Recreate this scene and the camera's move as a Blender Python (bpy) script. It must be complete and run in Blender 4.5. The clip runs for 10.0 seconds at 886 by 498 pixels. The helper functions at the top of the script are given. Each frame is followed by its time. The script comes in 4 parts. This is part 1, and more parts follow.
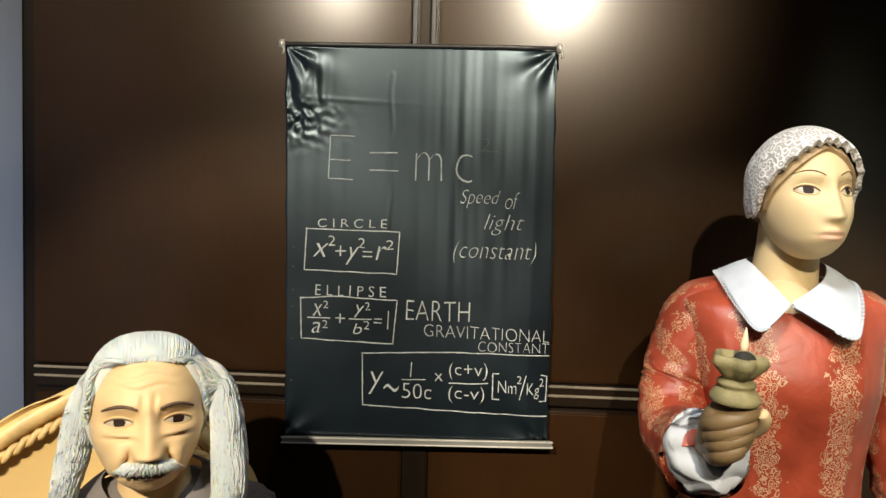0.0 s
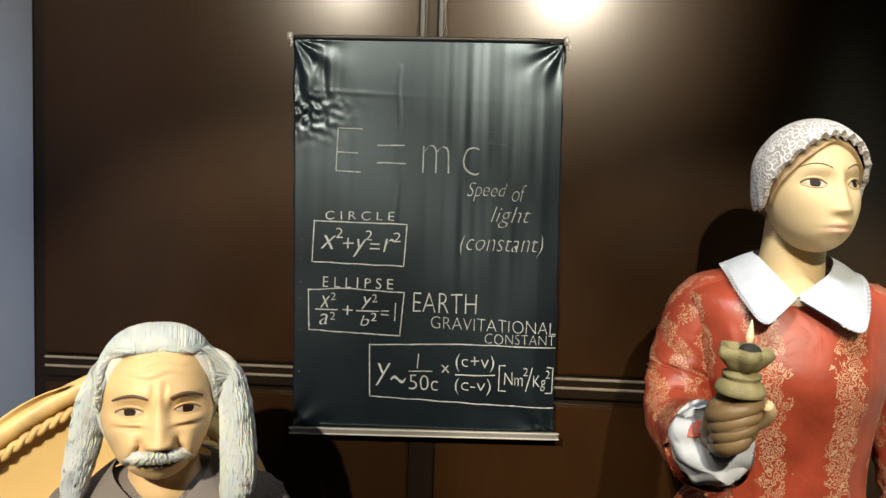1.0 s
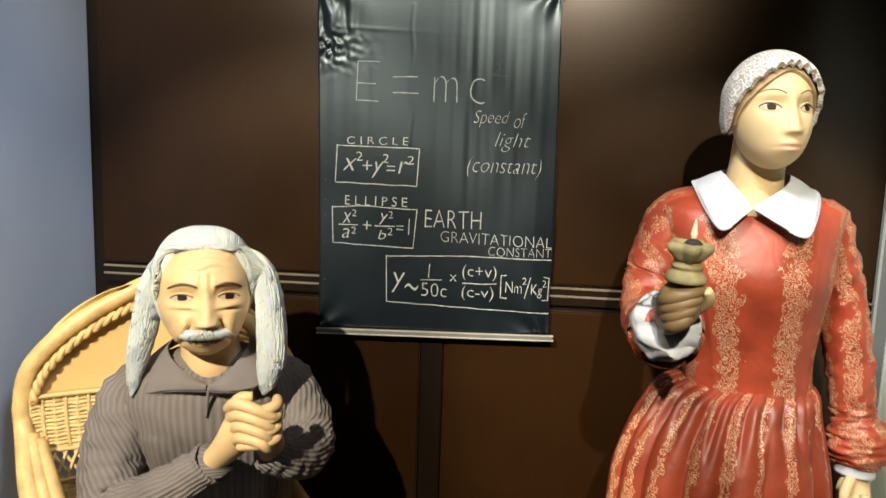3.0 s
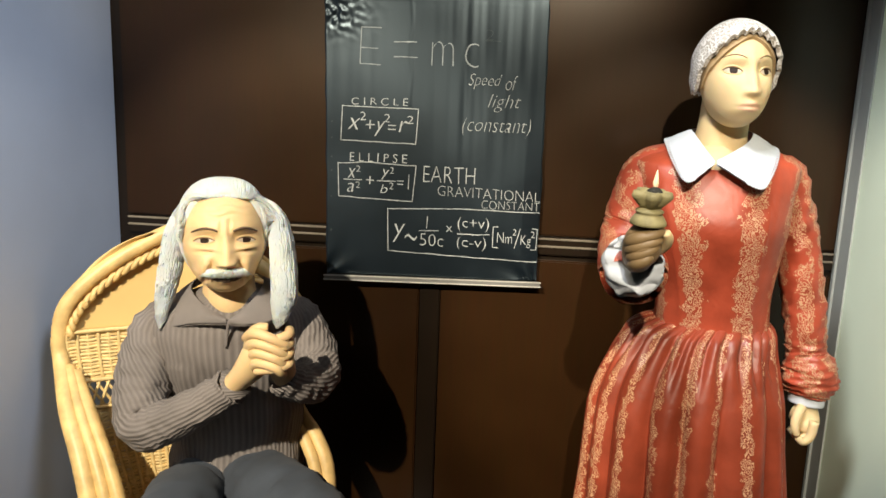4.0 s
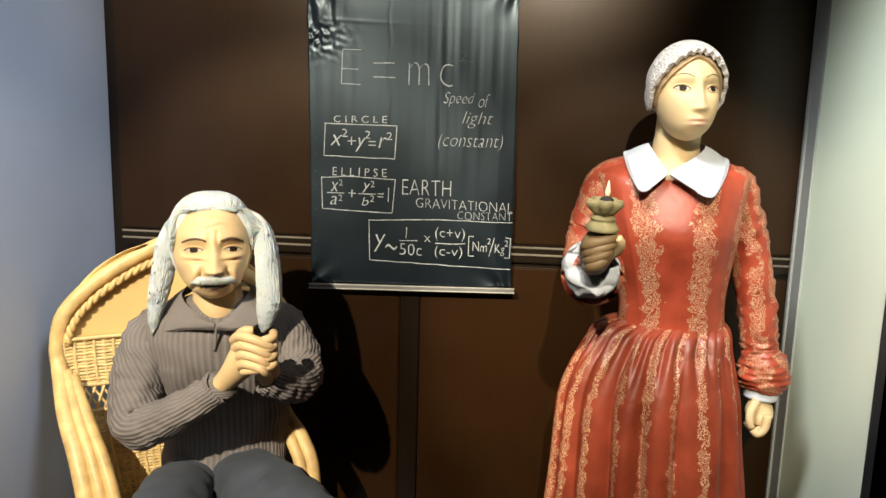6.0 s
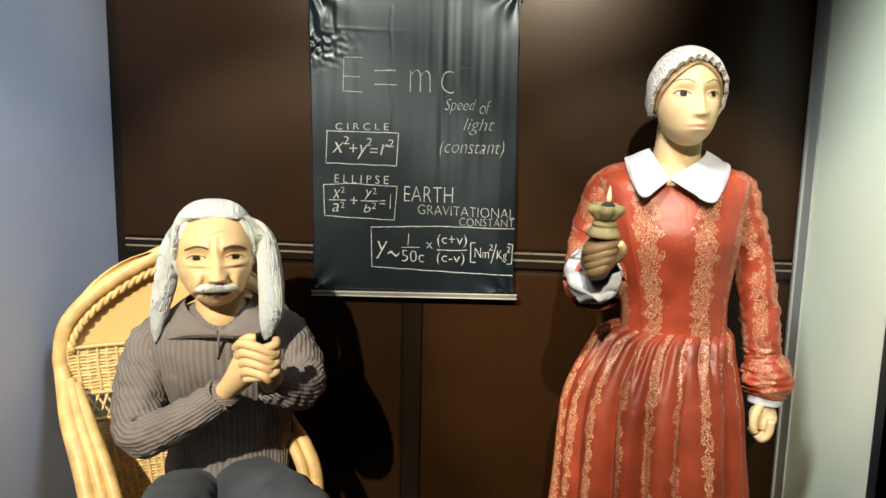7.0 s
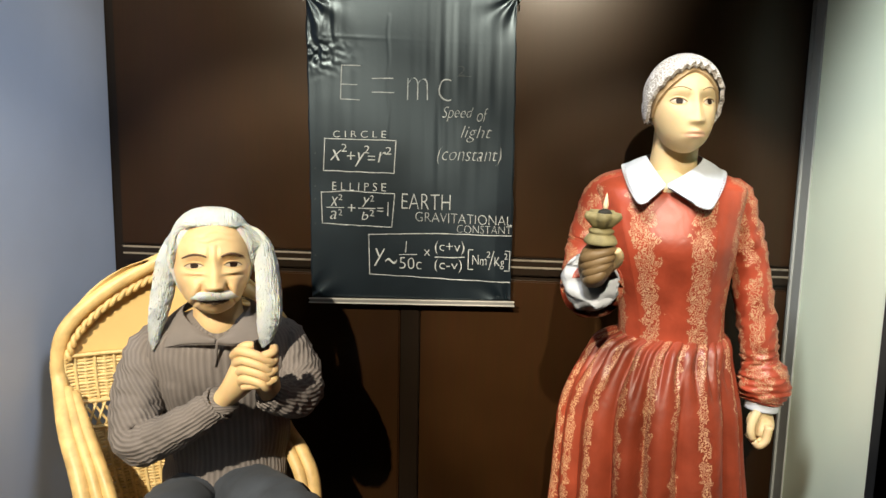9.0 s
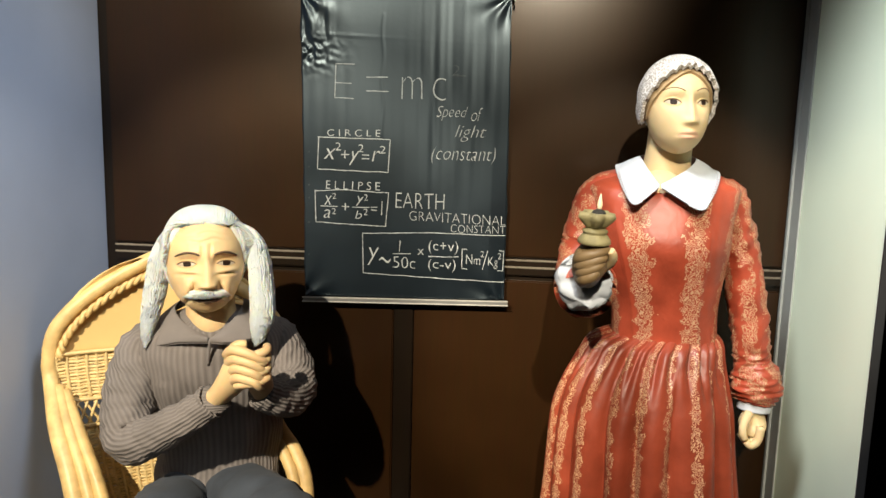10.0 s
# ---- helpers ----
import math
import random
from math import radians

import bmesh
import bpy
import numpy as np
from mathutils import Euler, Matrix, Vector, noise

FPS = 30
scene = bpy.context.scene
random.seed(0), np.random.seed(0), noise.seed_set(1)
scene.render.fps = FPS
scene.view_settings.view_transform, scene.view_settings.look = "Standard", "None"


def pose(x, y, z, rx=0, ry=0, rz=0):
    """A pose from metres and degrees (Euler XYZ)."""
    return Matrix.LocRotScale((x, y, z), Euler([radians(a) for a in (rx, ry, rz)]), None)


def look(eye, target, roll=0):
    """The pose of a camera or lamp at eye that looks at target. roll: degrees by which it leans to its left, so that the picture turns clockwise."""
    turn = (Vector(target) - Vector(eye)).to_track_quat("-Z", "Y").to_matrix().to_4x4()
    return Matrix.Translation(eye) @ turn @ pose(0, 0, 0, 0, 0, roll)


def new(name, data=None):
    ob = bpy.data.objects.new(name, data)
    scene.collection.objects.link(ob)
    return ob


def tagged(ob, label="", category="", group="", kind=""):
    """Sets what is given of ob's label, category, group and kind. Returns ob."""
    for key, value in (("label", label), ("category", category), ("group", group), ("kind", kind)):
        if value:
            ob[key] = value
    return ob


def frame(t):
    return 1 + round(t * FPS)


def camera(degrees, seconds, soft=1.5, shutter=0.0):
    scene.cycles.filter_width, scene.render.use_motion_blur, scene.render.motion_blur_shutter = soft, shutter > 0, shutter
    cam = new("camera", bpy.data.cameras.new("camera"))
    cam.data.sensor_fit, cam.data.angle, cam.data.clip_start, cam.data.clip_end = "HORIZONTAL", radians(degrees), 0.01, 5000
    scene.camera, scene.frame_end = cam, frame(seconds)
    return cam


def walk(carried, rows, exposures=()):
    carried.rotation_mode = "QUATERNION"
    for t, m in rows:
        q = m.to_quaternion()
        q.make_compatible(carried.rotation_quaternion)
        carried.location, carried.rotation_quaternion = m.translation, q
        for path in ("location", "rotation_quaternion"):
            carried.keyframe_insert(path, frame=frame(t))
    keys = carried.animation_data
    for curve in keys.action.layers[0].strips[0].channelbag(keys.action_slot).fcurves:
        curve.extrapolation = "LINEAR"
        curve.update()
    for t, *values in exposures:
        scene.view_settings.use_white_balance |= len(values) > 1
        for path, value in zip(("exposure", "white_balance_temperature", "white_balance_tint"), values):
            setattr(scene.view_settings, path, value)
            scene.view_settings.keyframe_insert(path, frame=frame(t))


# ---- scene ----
cam = camera(60.9, 10.0, soft=1.5, shutter=0.4)
METRES, EYE, TILT, LEAN, TURN = 0.56, 1.5, 0.0, 0.0, 3.0
ROWS = [
    (0.0, 0.0, 0.0, 0.0, 0.09, -3.32, -1.6),
    (0.5, 0.0012, -0.0028, -0.0023, 0.29, -3.59, -1.69),
    (1.0, -0.0007, -0.0132, -0.003, 0.61, -3.84, -1.69),
    (1.5, 0.0064, -0.0346, -0.0095, 1.04, -4.42, -1.55),
    (2.0, 0.0754, -0.1204, -0.0372, 2.21, -5.56, -1.84),
    (2.5, 0.1, -0.2276, -0.0544, 2.89, -6.89, -1.83),
    (4.0, 0.1756, -0.6846, -0.0862, 3.61, -10.83, -2.05),
    (4.5, 0.2256, -0.7584, -0.0864, 4.17, -11.63, -1.99),
    (5.0, 0.2526, -0.8437, -0.0874, 3.95, -10.88, -1.78),
    (5.5, 0.2688, -0.8783, -0.0814, 3.3, -10.15, -1.81),
    (7.0, 0.2789, -0.8909, -0.076, 3.32, -9.19, -1.21),
    (7.5, 0.2787, -0.8921, -0.0766, 3.22, -9.1, -1.26),
    (8.0, 0.2792, -0.8898, -0.076, 3.24, -8.89, -1.21),
    (8.5, 0.2802, -0.8936, -0.0734, 3.09, -8.78, -1.08),
    (9.0, 0.2805, -0.8964, -0.0732, 3.14, -8.67, -1.11),
    (9.5, 0.2825, -0.8927, -0.0726, 3.09, -8.85, -1.09),
    (10.0, 0.2796, -0.8943, -0.0727, 2.7, -8.72, -1.45),
]
walk(cam, [(t, pose(0, 0, EYE, TILT, LEAN, TURN) @ pose(METRES * x, METRES * y, METRES * z, 90 + pitch, roll, yaw)) for t, x, y, z, yaw, pitch, roll in ROWS],
     exposures=[(0.0, -0.21), (2.0, -0.13), (4.0, 0.07), (10.0, 0.09)])

# ---------------------------------------------------------------- light
world = bpy.data.worlds.new("world")
scene.world = world
world.use_nodes = True
world.node_tree.nodes["Background"].inputs[0].default_value = (0.55, 0.65, 0.8, 1)
world.node_tree.nodes["Background"].inputs[1].default_value = 0.0005


def spot(name, eye, target, watts, degrees, colour, size=0.05, blend=0.4):
    d = bpy.data.lights.new(name, "SPOT")
    d.energy, d.color, d.spot_size, d.spot_blend, d.shadow_soft_size = watts, colour, radians(degrees), blend, size
    ob = new(name, d)
    ob.matrix_world = look(eye, target)
    return ob


WARM = (1.0, 0.885, 0.70)
spot("spot_lamp", (-0.84, -1.60, 2.92), (-0.47, 1.25, 0.98), 840, 29, WARM, 0.03, 0.45)
spot("spot_lamp", (0.36, -1.60, 2.92), (0.50, 1.33, 1.14), 540, 20.5, WARM, 0.03, 0.4)
spot("wall_washer", (-0.66, 0.0, 2.45), (-0.70, 1.7, 1.99), 130, 44, WARM, 0.07, 0.9)
spot("wall_washer", (0.31, 0.0, 2.45), (0.08, 1.7, 1.97), 270, 38, WARM, 0.07, 0.9)
COOL = (0.84, 0.92, 1.0)
# added fill lamps, one for each side wall; no fixture stands there
spot("gallery_spot", (0.25, 0.60, 2.92), (-1.10, 1.34, 1.16), 105, 40, COOL, 0.30, 0.8)
spot("gallery_spot", (-0.10, 0.22, 2.92), (0.97, 1.23, 1.04), 250, 36, (0.94, 0.97, 1.0), 0.20, 0.7)
# faint cool fill added overhead, behind the camera, not a known fitting
cool = bpy.data.lights.new("ceiling_panel_light", "AREA")
cool.shape, cool.size, cool.size_y, cool.energy, cool.color = "RECTANGLE", 0.6, 0.6, 0.07, (0.80, 0.9, 1.0)
new("ceiling_panel_light", cool).matrix_world = look((-0.2, -1.6, 3.0), (-0.3, -1.5, 0))


# ---------------------------------------------------------------- materials
def material(name, base, rough=0.6, metal=0.0, vary=0.15, scale=8.0, fine=120.0, bump=0.1, gloss_vary=0.1, sheen=0.0, sub=0.0):
    """A plain surface with stains at a large scale and grain at a fine one."""
    m = bpy.data.materials.new(name)
    m.use_nodes = True
    t = m.node_tree
    n, l = t.nodes, t.links
    b = n["Principled BSDF"]
    co = n.new("ShaderNodeTexCoord")
    n1 = n.new("ShaderNodeTexNoise")
    n1.inputs["Scale"].default_value, n1.inputs["Detail"].default_value = scale, 6
    n2 = n.new("ShaderNodeTexNoise")
    n2.inputs["Scale"].default_value, n2.inputs["Detail"].default_value = fine, 3
    l.new(co.outputs["Object"], n1.inputs["Vector"])
    l.new(co.outputs["Object"], n2.inputs["Vector"])
    ramp = n.new("ShaderNodeValToRGB")
    ramp.color_ramp.elements[0].position, ramp.color_ramp.elements[1].position = 0.3, 0.7
    ramp.color_ramp.elements[0].color = (*[c * (1 - vary) for c in base], 1)
    ramp.color_ramp.elements[1].color = (*[min(1, c * (1 + vary)) for c in base], 1)
    l.new(n1.outputs["Fac"], ramp.inputs["Fac"])
    l.new(ramp.outputs["Color"], b.inputs["Base Color"])
    mr = n.new("ShaderNodeMapRange")
    mr.inputs["To Min"].default_value, mr.inputs["To Max"].default_value = rough - gloss_vary, rough + gloss_vary
    l.new(n1.outputs["Fac"], mr.inputs["Value"])
    l.new(mr.outputs["Result"], b.inputs["Roughness"])
    b.inputs["Metallic"].default_value = metal
    b.inputs["Sheen Weight"].default_value = sheen
    if sub:
        b.inputs["Subsurface Weight"].default_value = sub
        b.inputs["Subsurface Radius"].default_value = (0.012, 0.005, 0.002)
        b.inputs["Subsurface Scale"].default_value = 0.6
    if bump:
        bp = n.new("ShaderNodeBump")
        bp.inputs["Strength"].default_value, bp.inputs["Distance"].default_value = bump, 0.002
        l.new(n2.outputs["Fac"], bp.inputs["Height"])
        l.new(bp.outputs["Normal"], b.inputs["Normal"])
    return m


def wood_dark(name, base, rough):
    """Dark varnished wood: stretched grain along z."""
    m = material(name, base, 0.40, vary=0.25, scale=2.5, bump=0.0, gloss_vary=0.05)
    t = m.node_tree
    n, l = t.nodes, t.links
    co, b = n["Texture Coordinate"], n["Principled BSDF"]
    b.inputs["Specular IOR Level"].default_value = 0.11
    b.inputs["Specular Tint"].default_value = (1.0, 0.82, 0.55, 1)
    b.inputs["Coat Weight"].default_value, b.inputs["Coat Roughness"].default_value = 0.55, rough
    mp = n.new("ShaderNodeMapping")
    mp.inputs["Scale"].default_value = (60, 60, 3)
    g = n.new("ShaderNodeTexNoise")
    g.inputs["Scale"].default_value, g.inputs["Detail"].default_value = 2.0, 6
    l.new(co.outputs["Object"], mp.inputs["Vector"])
    l.new(mp.outputs["Vector"], g.inputs["Vector"])
    bp = n.new("ShaderNodeBump")
    bp.inputs["Strength"].default_value, bp.inputs["Distance"].default_value = 0.05, 0.001
    l.new(g.outputs["Fac"], bp.inputs["Height"])
    l.new(bp.outputs["Normal"], b.inputs["Normal"])
    mx = n.new("ShaderNodeMix")
    mx.data_type, mx.blend_type = "RGBA", "MULTIPLY"
    mx.inputs["Factor"].default_value = 0.35
    l.new(n["Color Ramp"].outputs["Color"], mx.inputs["A"])
    l.new(g.outputs["Color"], mx.inputs["B"])
    l.new(mx.outputs["Result"], b.inputs["Base Color"])
    return m


def ribbed(name, base, ribs, strength):
    """Knitted cloth with ribs along the length, counted round the sleeve or body."""
    m = material(name, base, 0.9, vary=0.12, scale=10, fine=500, bump=0, sheen=0.03)
    t = m.node_tree
    n, l = t.nodes, t.links
    b = n["Principled BSDF"]
    uv = n.new("ShaderNodeUVMap")
    sep = n.new("ShaderNodeSeparateXYZ")
    l.new(uv.outputs["UV"], sep.inputs["Vector"])
    mul = n.new("ShaderNodeMath")
    mul.operation = "MULTIPLY"
    mul.inputs[1].default_value = ribs * 6.28318
    l.new(sep.outputs["X"], mul.inputs[0])
    sn = n.new("ShaderNodeMath")
    sn.operation = "SINE"
    l.new(mul.outputs[0], sn.inputs[0])
    bp = n.new("ShaderNodeBump")
    bp.inputs["Strength"].default_value, bp.inputs["Distance"].default_value = strength, 0.004
    l.new(sn.outputs[0], bp.inputs["Height"])
    bp2 = n.new("ShaderNodeBump")
    bp2.inputs["Strength"].default_value, bp2.inputs["Distance"].default_value = 0.25, 0.001
    l.new(n["Noise Texture.001"].outputs["Fac"], bp2.inputs["Height"])
    l.new(bp.outputs["Normal"], bp2.inputs["Normal"])
    l.new(bp2.outputs["Normal"], b.inputs["Normal"])
    # shade in the grooves between ribs, multiplied into the base colour
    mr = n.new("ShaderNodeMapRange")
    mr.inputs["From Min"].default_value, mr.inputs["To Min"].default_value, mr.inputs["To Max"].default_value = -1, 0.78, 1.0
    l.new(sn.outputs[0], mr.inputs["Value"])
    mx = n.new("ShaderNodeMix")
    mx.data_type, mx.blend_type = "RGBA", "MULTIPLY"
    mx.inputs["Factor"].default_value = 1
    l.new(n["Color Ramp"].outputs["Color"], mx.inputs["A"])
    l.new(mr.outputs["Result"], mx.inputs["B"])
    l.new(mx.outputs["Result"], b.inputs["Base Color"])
    return m


def brocade(name, base, thread, stripes, share, patch=9.0, bare=0.40):
    """Red satin with woven bands of curling cream thread; u runs round, v along in metres."""
    m = material(name, base, 0.40, vary=0.25, scale=14, fine=700, bump=0, sheen=0.0)
    t = m.node_tree
    n, l = t.nodes, t.links
    b = n["Principled BSDF"]
    co = n["Texture Coordinate"]
    uv = n.new("ShaderNodeUVMap")
    sep = n.new("ShaderNodeSeparateXYZ")
    l.new(uv.outputs["UV"], sep.inputs["Vector"])

    def math(op, a, c=None):
        k = n.new("ShaderNodeMath")
        k.operation = op
        for i, v in enumerate((a, c)):
            if v is None:
                continue
            if isinstance(v, (int, float)):
                k.inputs[i].default_value = v
            else:
                l.new(v, k.inputs[i])
        return k.outputs[0]

    edge = n.new("ShaderNodeTexNoise")
    edge.inputs["Scale"].default_value = 42
    l.new(co.outputs["Object"], edge.inputs["Vector"])
    wob = math("MULTIPLY", math("SUBTRACT", edge.outputs["Fac"], 0.5), 0.55)
    fr = math("FRACT", math("ADD", math("MULTIPLY", sep.outputs["X"], stripes), wob))
    band = math("LESS_THAN", math("ABSOLUTE", math("SUBTRACT", fr, 0.5)), share / 2)
    warp = n.new("ShaderNodeTexNoise")
    warp.inputs["Scale"].default_value = 45
    l.new(co.outputs["Object"], warp.inputs["Vector"])
    off = n.new("ShaderNodeVectorMath")
    off.operation = "SCALE"
    off.inputs["Scale"].default_value = 0.02
    l.new(warp.outputs["Color"], off.inputs[0])
    add = n.new("ShaderNodeVectorMath")
    l.new(co.outputs["Object"], add.inputs[0])
    l.new(off.outputs["Vector"], add.inputs[1])
    vo = n.new("ShaderNodeTexVoronoi")
    vo.inputs["Scale"].default_value = 110
    l.new(add.outputs["Vector"], vo.inputs["Vector"])
    rings = math("SINE", math("MULTIPLY", vo.outputs["Distance"], 17.0))
    curl = math("GREATER_THAN", rings, 0.25)
    mask = math("MULTIPLY", band, curl)
    nz = n.new("ShaderNodeTexNoise")
    nz.inputs["Scale"].default_value = patch
    l.new(co.outputs["Object"], nz.inputs["Vector"])
    mask = math("MULTIPLY", mask, math("GREATER_THAN", nz.outputs["Fac"], bare))
    mx = n.new("ShaderNodeMix")
    mx.data_type = "RGBA"
    l.new(mask, mx.inputs["Factor"])
    l.new(n["Color Ramp"].outputs["Color"], mx.inputs["A"])
    mx.inputs["B"].default_value = (*thread, 1)
    l.new(mx.outputs["Result"], b.inputs["Base Color"])
    bp = n.new("ShaderNodeBump")
    bp.inputs["Strength"].default_value, bp.inputs["Distance"].default_value = 0.5, 0.0015
    l.new(math("ADD", mask, math("MULTIPLY", n["Noise Texture.001"].outputs["Fac"], 0.3)), bp.inputs["Height"])
    cr = n.new("ShaderNodeTexNoise")
    cr.inputs["Scale"].default_value, cr.inputs["Detail"].default_value, cr.inputs["Distortion"].default_value = 26, 3, 0.6
    l.new(co.outputs["Object"], cr.inputs["Vector"])
    b2 = n.new("ShaderNodeBump")
    b2.inputs["Strength"].default_value, b2.inputs["Distance"].default_value = 0.16, 0.012
    l.new(cr.outputs["Fac"], b2.inputs["Height"])
    l.new(b2.outputs["Normal"], bp.inputs["Normal"])
    l.new(bp.outputs["Normal"], b.inputs["Normal"])
    return m


def lace(name, thread, ground):
    """Net lace: rings of white thread over a thinner ground."""
    m = material(name, thread, 0.85, vary=0.2, scale=40, fine=400, bump=0)
    n, l = m.node_tree.nodes, m.node_tree.links
    b = n["Principled BSDF"]
    cells = n.new("ShaderNodeTexVoronoi")
    cells.inputs["Scale"].default_value = 85
    l.new(n["Texture Coordinate"].outputs["Object"], cells.inputs["Vector"])
    wave = n.new("ShaderNodeMath")
    wave.operation = "MULTIPLY"
    wave.inputs[1].default_value = 14.0
    l.new(cells.outputs["Distance"], wave.inputs[0])
    ring = n.new("ShaderNodeMath")
    ring.operation = "SINE"
    l.new(wave.outputs[0], ring.inputs[0])
    span = n.new("ShaderNodeMapRange")
    span.inputs["From Min"].default_value, span.inputs["From Max"].default_value = -0.5, 0.5
    l.new(ring.outputs[0], span.inputs["Value"])
    mx = n.new("ShaderNodeMix")
    mx.data_type = "RGBA"
    l.new(span.outputs["Result"], mx.inputs["Factor"])
    mx.inputs["A"].default_value = (*ground, 1)
    l.new(n["Color Ramp"].outputs["Color"], mx.inputs["B"])
    l.new(mx.outputs["Result"], b.inputs["Base Color"])
    bp = n.new("ShaderNodeBump")
    bp.inputs["Strength"].default_value, bp.inputs["Distance"].default_value = 0.6, 0.002
    l.new(span.outputs["Result"], bp.inputs["Height"])
    l.new(bp.outputs["Normal"], b.inputs["Normal"])
    return m


M_PANEL = wood_dark("dark varnished panel", (0.023, 0.0092, 0.0025), 0.24)
M_STILE = wood_dark("darker varnished moulding", (0.010, 0.006, 0.0035), 0.24)
# pale base colour paints the highlight that runs along the rail beads
M_BEAD = material("bead edge highlight", (0.20, 0.17, 0.13), 0.3, vary=0.2, scale=12)
M_BLUE = material("blue-grey wall paint", (0.50, 0.57, 0.72), 0.6, vary=0.05, scale=3, fine=300, bump=0.08)
M_PALE = material("pale cream wall paint", (0.82, 0.93, 0.74), 0.65, vary=0.05, scale=2, fine=260, bump=0.06)
M_TRIM = material("grey corner trim", (0.35, 0.37, 0.35), 0.5, vary=0.05)
M_FLOOR = material("dark floor boards", (0.035, 0.022, 0.015), 0.5, vary=0.2)
M_CEIL = material("dark ceiling paint", (0.012, 0.012, 0.012), 0.8, vary=0.1)
M_ROOM = material("dim room wall", (0.012, 0.0115, 0.011), 0.8, vary=0.1)
M_CLOTH = material("black oilcloth", (0.0018, 0.0040, 0.0068), 0.36, vary=0.35, scale=5, fine=90, bump=0.06)
M_CLOTH.node_tree.nodes["Principled BSDF"].inputs["Specular IOR Level"].default_value = 0.72
M_CLOTH.node_tree.nodes["Principled BSDF"].inputs["Specular Tint"].default_value = (0.72, 0.90, 1.0, 1)
M_CHALK = material("white chalk", (0.38, 0.41, 0.41), 0.95, vary=0.2, scale=60, fine=900, bump=0.3)
M_FAINT = material("rubbed chalk", (0.27, 0.30, 0.31), 0.95, vary=0.3, scale=60, fine=900, bump=0.3)
M_GHOST = material("nearly wiped chalk", (0.065, 0.075, 0.08), 0.95, vary=0.4, scale=60)
M_GREY = material("grey bar", (0.16, 0.16, 0.15), 0.45, vary=0.15)
M_ALU = material("pale aluminium strip", (0.60, 0.58, 0.53), 0.4, metal=0.4, vary=0.1)
M_IRON = material("black rod", (0.03, 0.03, 0.03), 0.4, vary=0.2)
M_SKIN_W = material("pale painted wax", (0.63, 0.475, 0.255), 0.66, vary=0.04, scale=9, fine=500, bump=0.05, sub=0.15)
M_SKIN_M = material("tan painted wax", (0.70, 0.49, 0.25), 0.5, vary=0.10, scale=14, fine=350, bump=0.2, sub=0.15)
# darker copy of the pale wax: shade under the oil lamp as colour
M_SKIN_W_SHADED = material("shaded pale wax", (0.21, 0.135, 0.06), 0.5, vary=0.10, scale=14, fine=350, bump=0.2)
M_HAIR = material("white fibre hair", (0.67, 0.64, 0.57), 0.9, vary=0.06, scale=30, fine=600, bump=0.1, sub=0.5)
M_BROWN = material("fair brown hair", (0.36, 0.25, 0.13), 0.7, vary=0.2, scale=50, fine=600, bump=0.3)
M_BROW_MOUTH_SHADE = material("grey-brown brow and mouth shade", (0.12, 0.075, 0.045), 0.8, vary=0.3, scale=90)
M_BROW = material("painted brow", (0.13, 0.075, 0.04), 0.8, vary=0.2, scale=60)
M_EYE = material("glass eye white", (0.42, 0.34, 0.24), 0.4, vary=0.05, bump=0)
M_IRIS = material("glass eye iris", (0.018, 0.009, 0.005), 0.5, vary=0.05, bump=0)
M_IRIS.node_tree.nodes["Principled BSDF"].inputs["Specular IOR Level"].default_value = 0.12
M_LIP = material("painted lip", (0.60, 0.37, 0.23), 0.6, vary=0.05, bump=0)
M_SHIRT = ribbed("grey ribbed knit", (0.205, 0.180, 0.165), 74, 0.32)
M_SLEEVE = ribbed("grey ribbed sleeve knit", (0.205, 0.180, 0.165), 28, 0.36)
M_COLLAR = material("grey knit collar", (0.185, 0.164, 0.152), 0.9, vary=0.1, scale=20, fine=500, bump=0.2, sheen=0.03)
M_TROUSER = material("slate trousers", (0.046, 0.056, 0.072), 0.85, vary=0.2, scale=9, fine=700, bump=0.2, sheen=0.03)
M_LINEN = material("white linen", (0.54, 0.57, 0.61), 0.85, vary=0.06, scale=40, fine=700, bump=0.2)
M_LACE = lace("white lace", (0.66, 0.64, 0.62), (0.38, 0.35, 0.31))
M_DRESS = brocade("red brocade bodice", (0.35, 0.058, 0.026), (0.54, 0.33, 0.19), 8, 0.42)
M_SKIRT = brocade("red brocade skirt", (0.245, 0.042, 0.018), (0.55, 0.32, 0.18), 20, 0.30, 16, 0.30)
M_ARM = brocade("red brocade sleeve", (0.34, 0.056, 0.026), (0.50, 0.29, 0.16), 5, 0.70, 26, 0.42)
M_CANE = material("honey rattan cane", (0.66, 0.45, 0.18), 0.46, vary=0.22, scale=26, fine=200, bump=0.15)
M_CANE_SMOOTH = material("smooth honey panel", (0.70, 0.47, 0.18), 0.5, vary=0.06, scale=6, fine=200, bump=0.05)
M_WICKER = material("pale wicker", (0.68, 0.50, 0.22), 0.5, vary=0.18, scale=60, fine=300, bump=0.2)
M_CLAY = material("olive stoneware", (0.26, 0.22, 0.10), 0.7, vary=0.25, scale=40, fine=300, bump=0.4)
M_DARK = material("soot", (0.02, 0.018, 0.012), 0.8, vary=0.3, scale=40)
M_FLAME = bpy.data.materials.new("flame bulb")
M_FLAME.use_nodes = True
M_FLAME.node_tree.nodes["Principled BSDF"].inputs["Base Color"].default_value = (0.9, 0.7, 0.45, 1)
M_FLAME.node_tree.nodes["Principled BSDF"].inputs["Emission Color"].default_value = (1.0, 0.72, 0.4, 1)
M_FLAME.node_tree.nodes["Principled BSDF"].inputs["Emission Strength"].default_value = 0.15


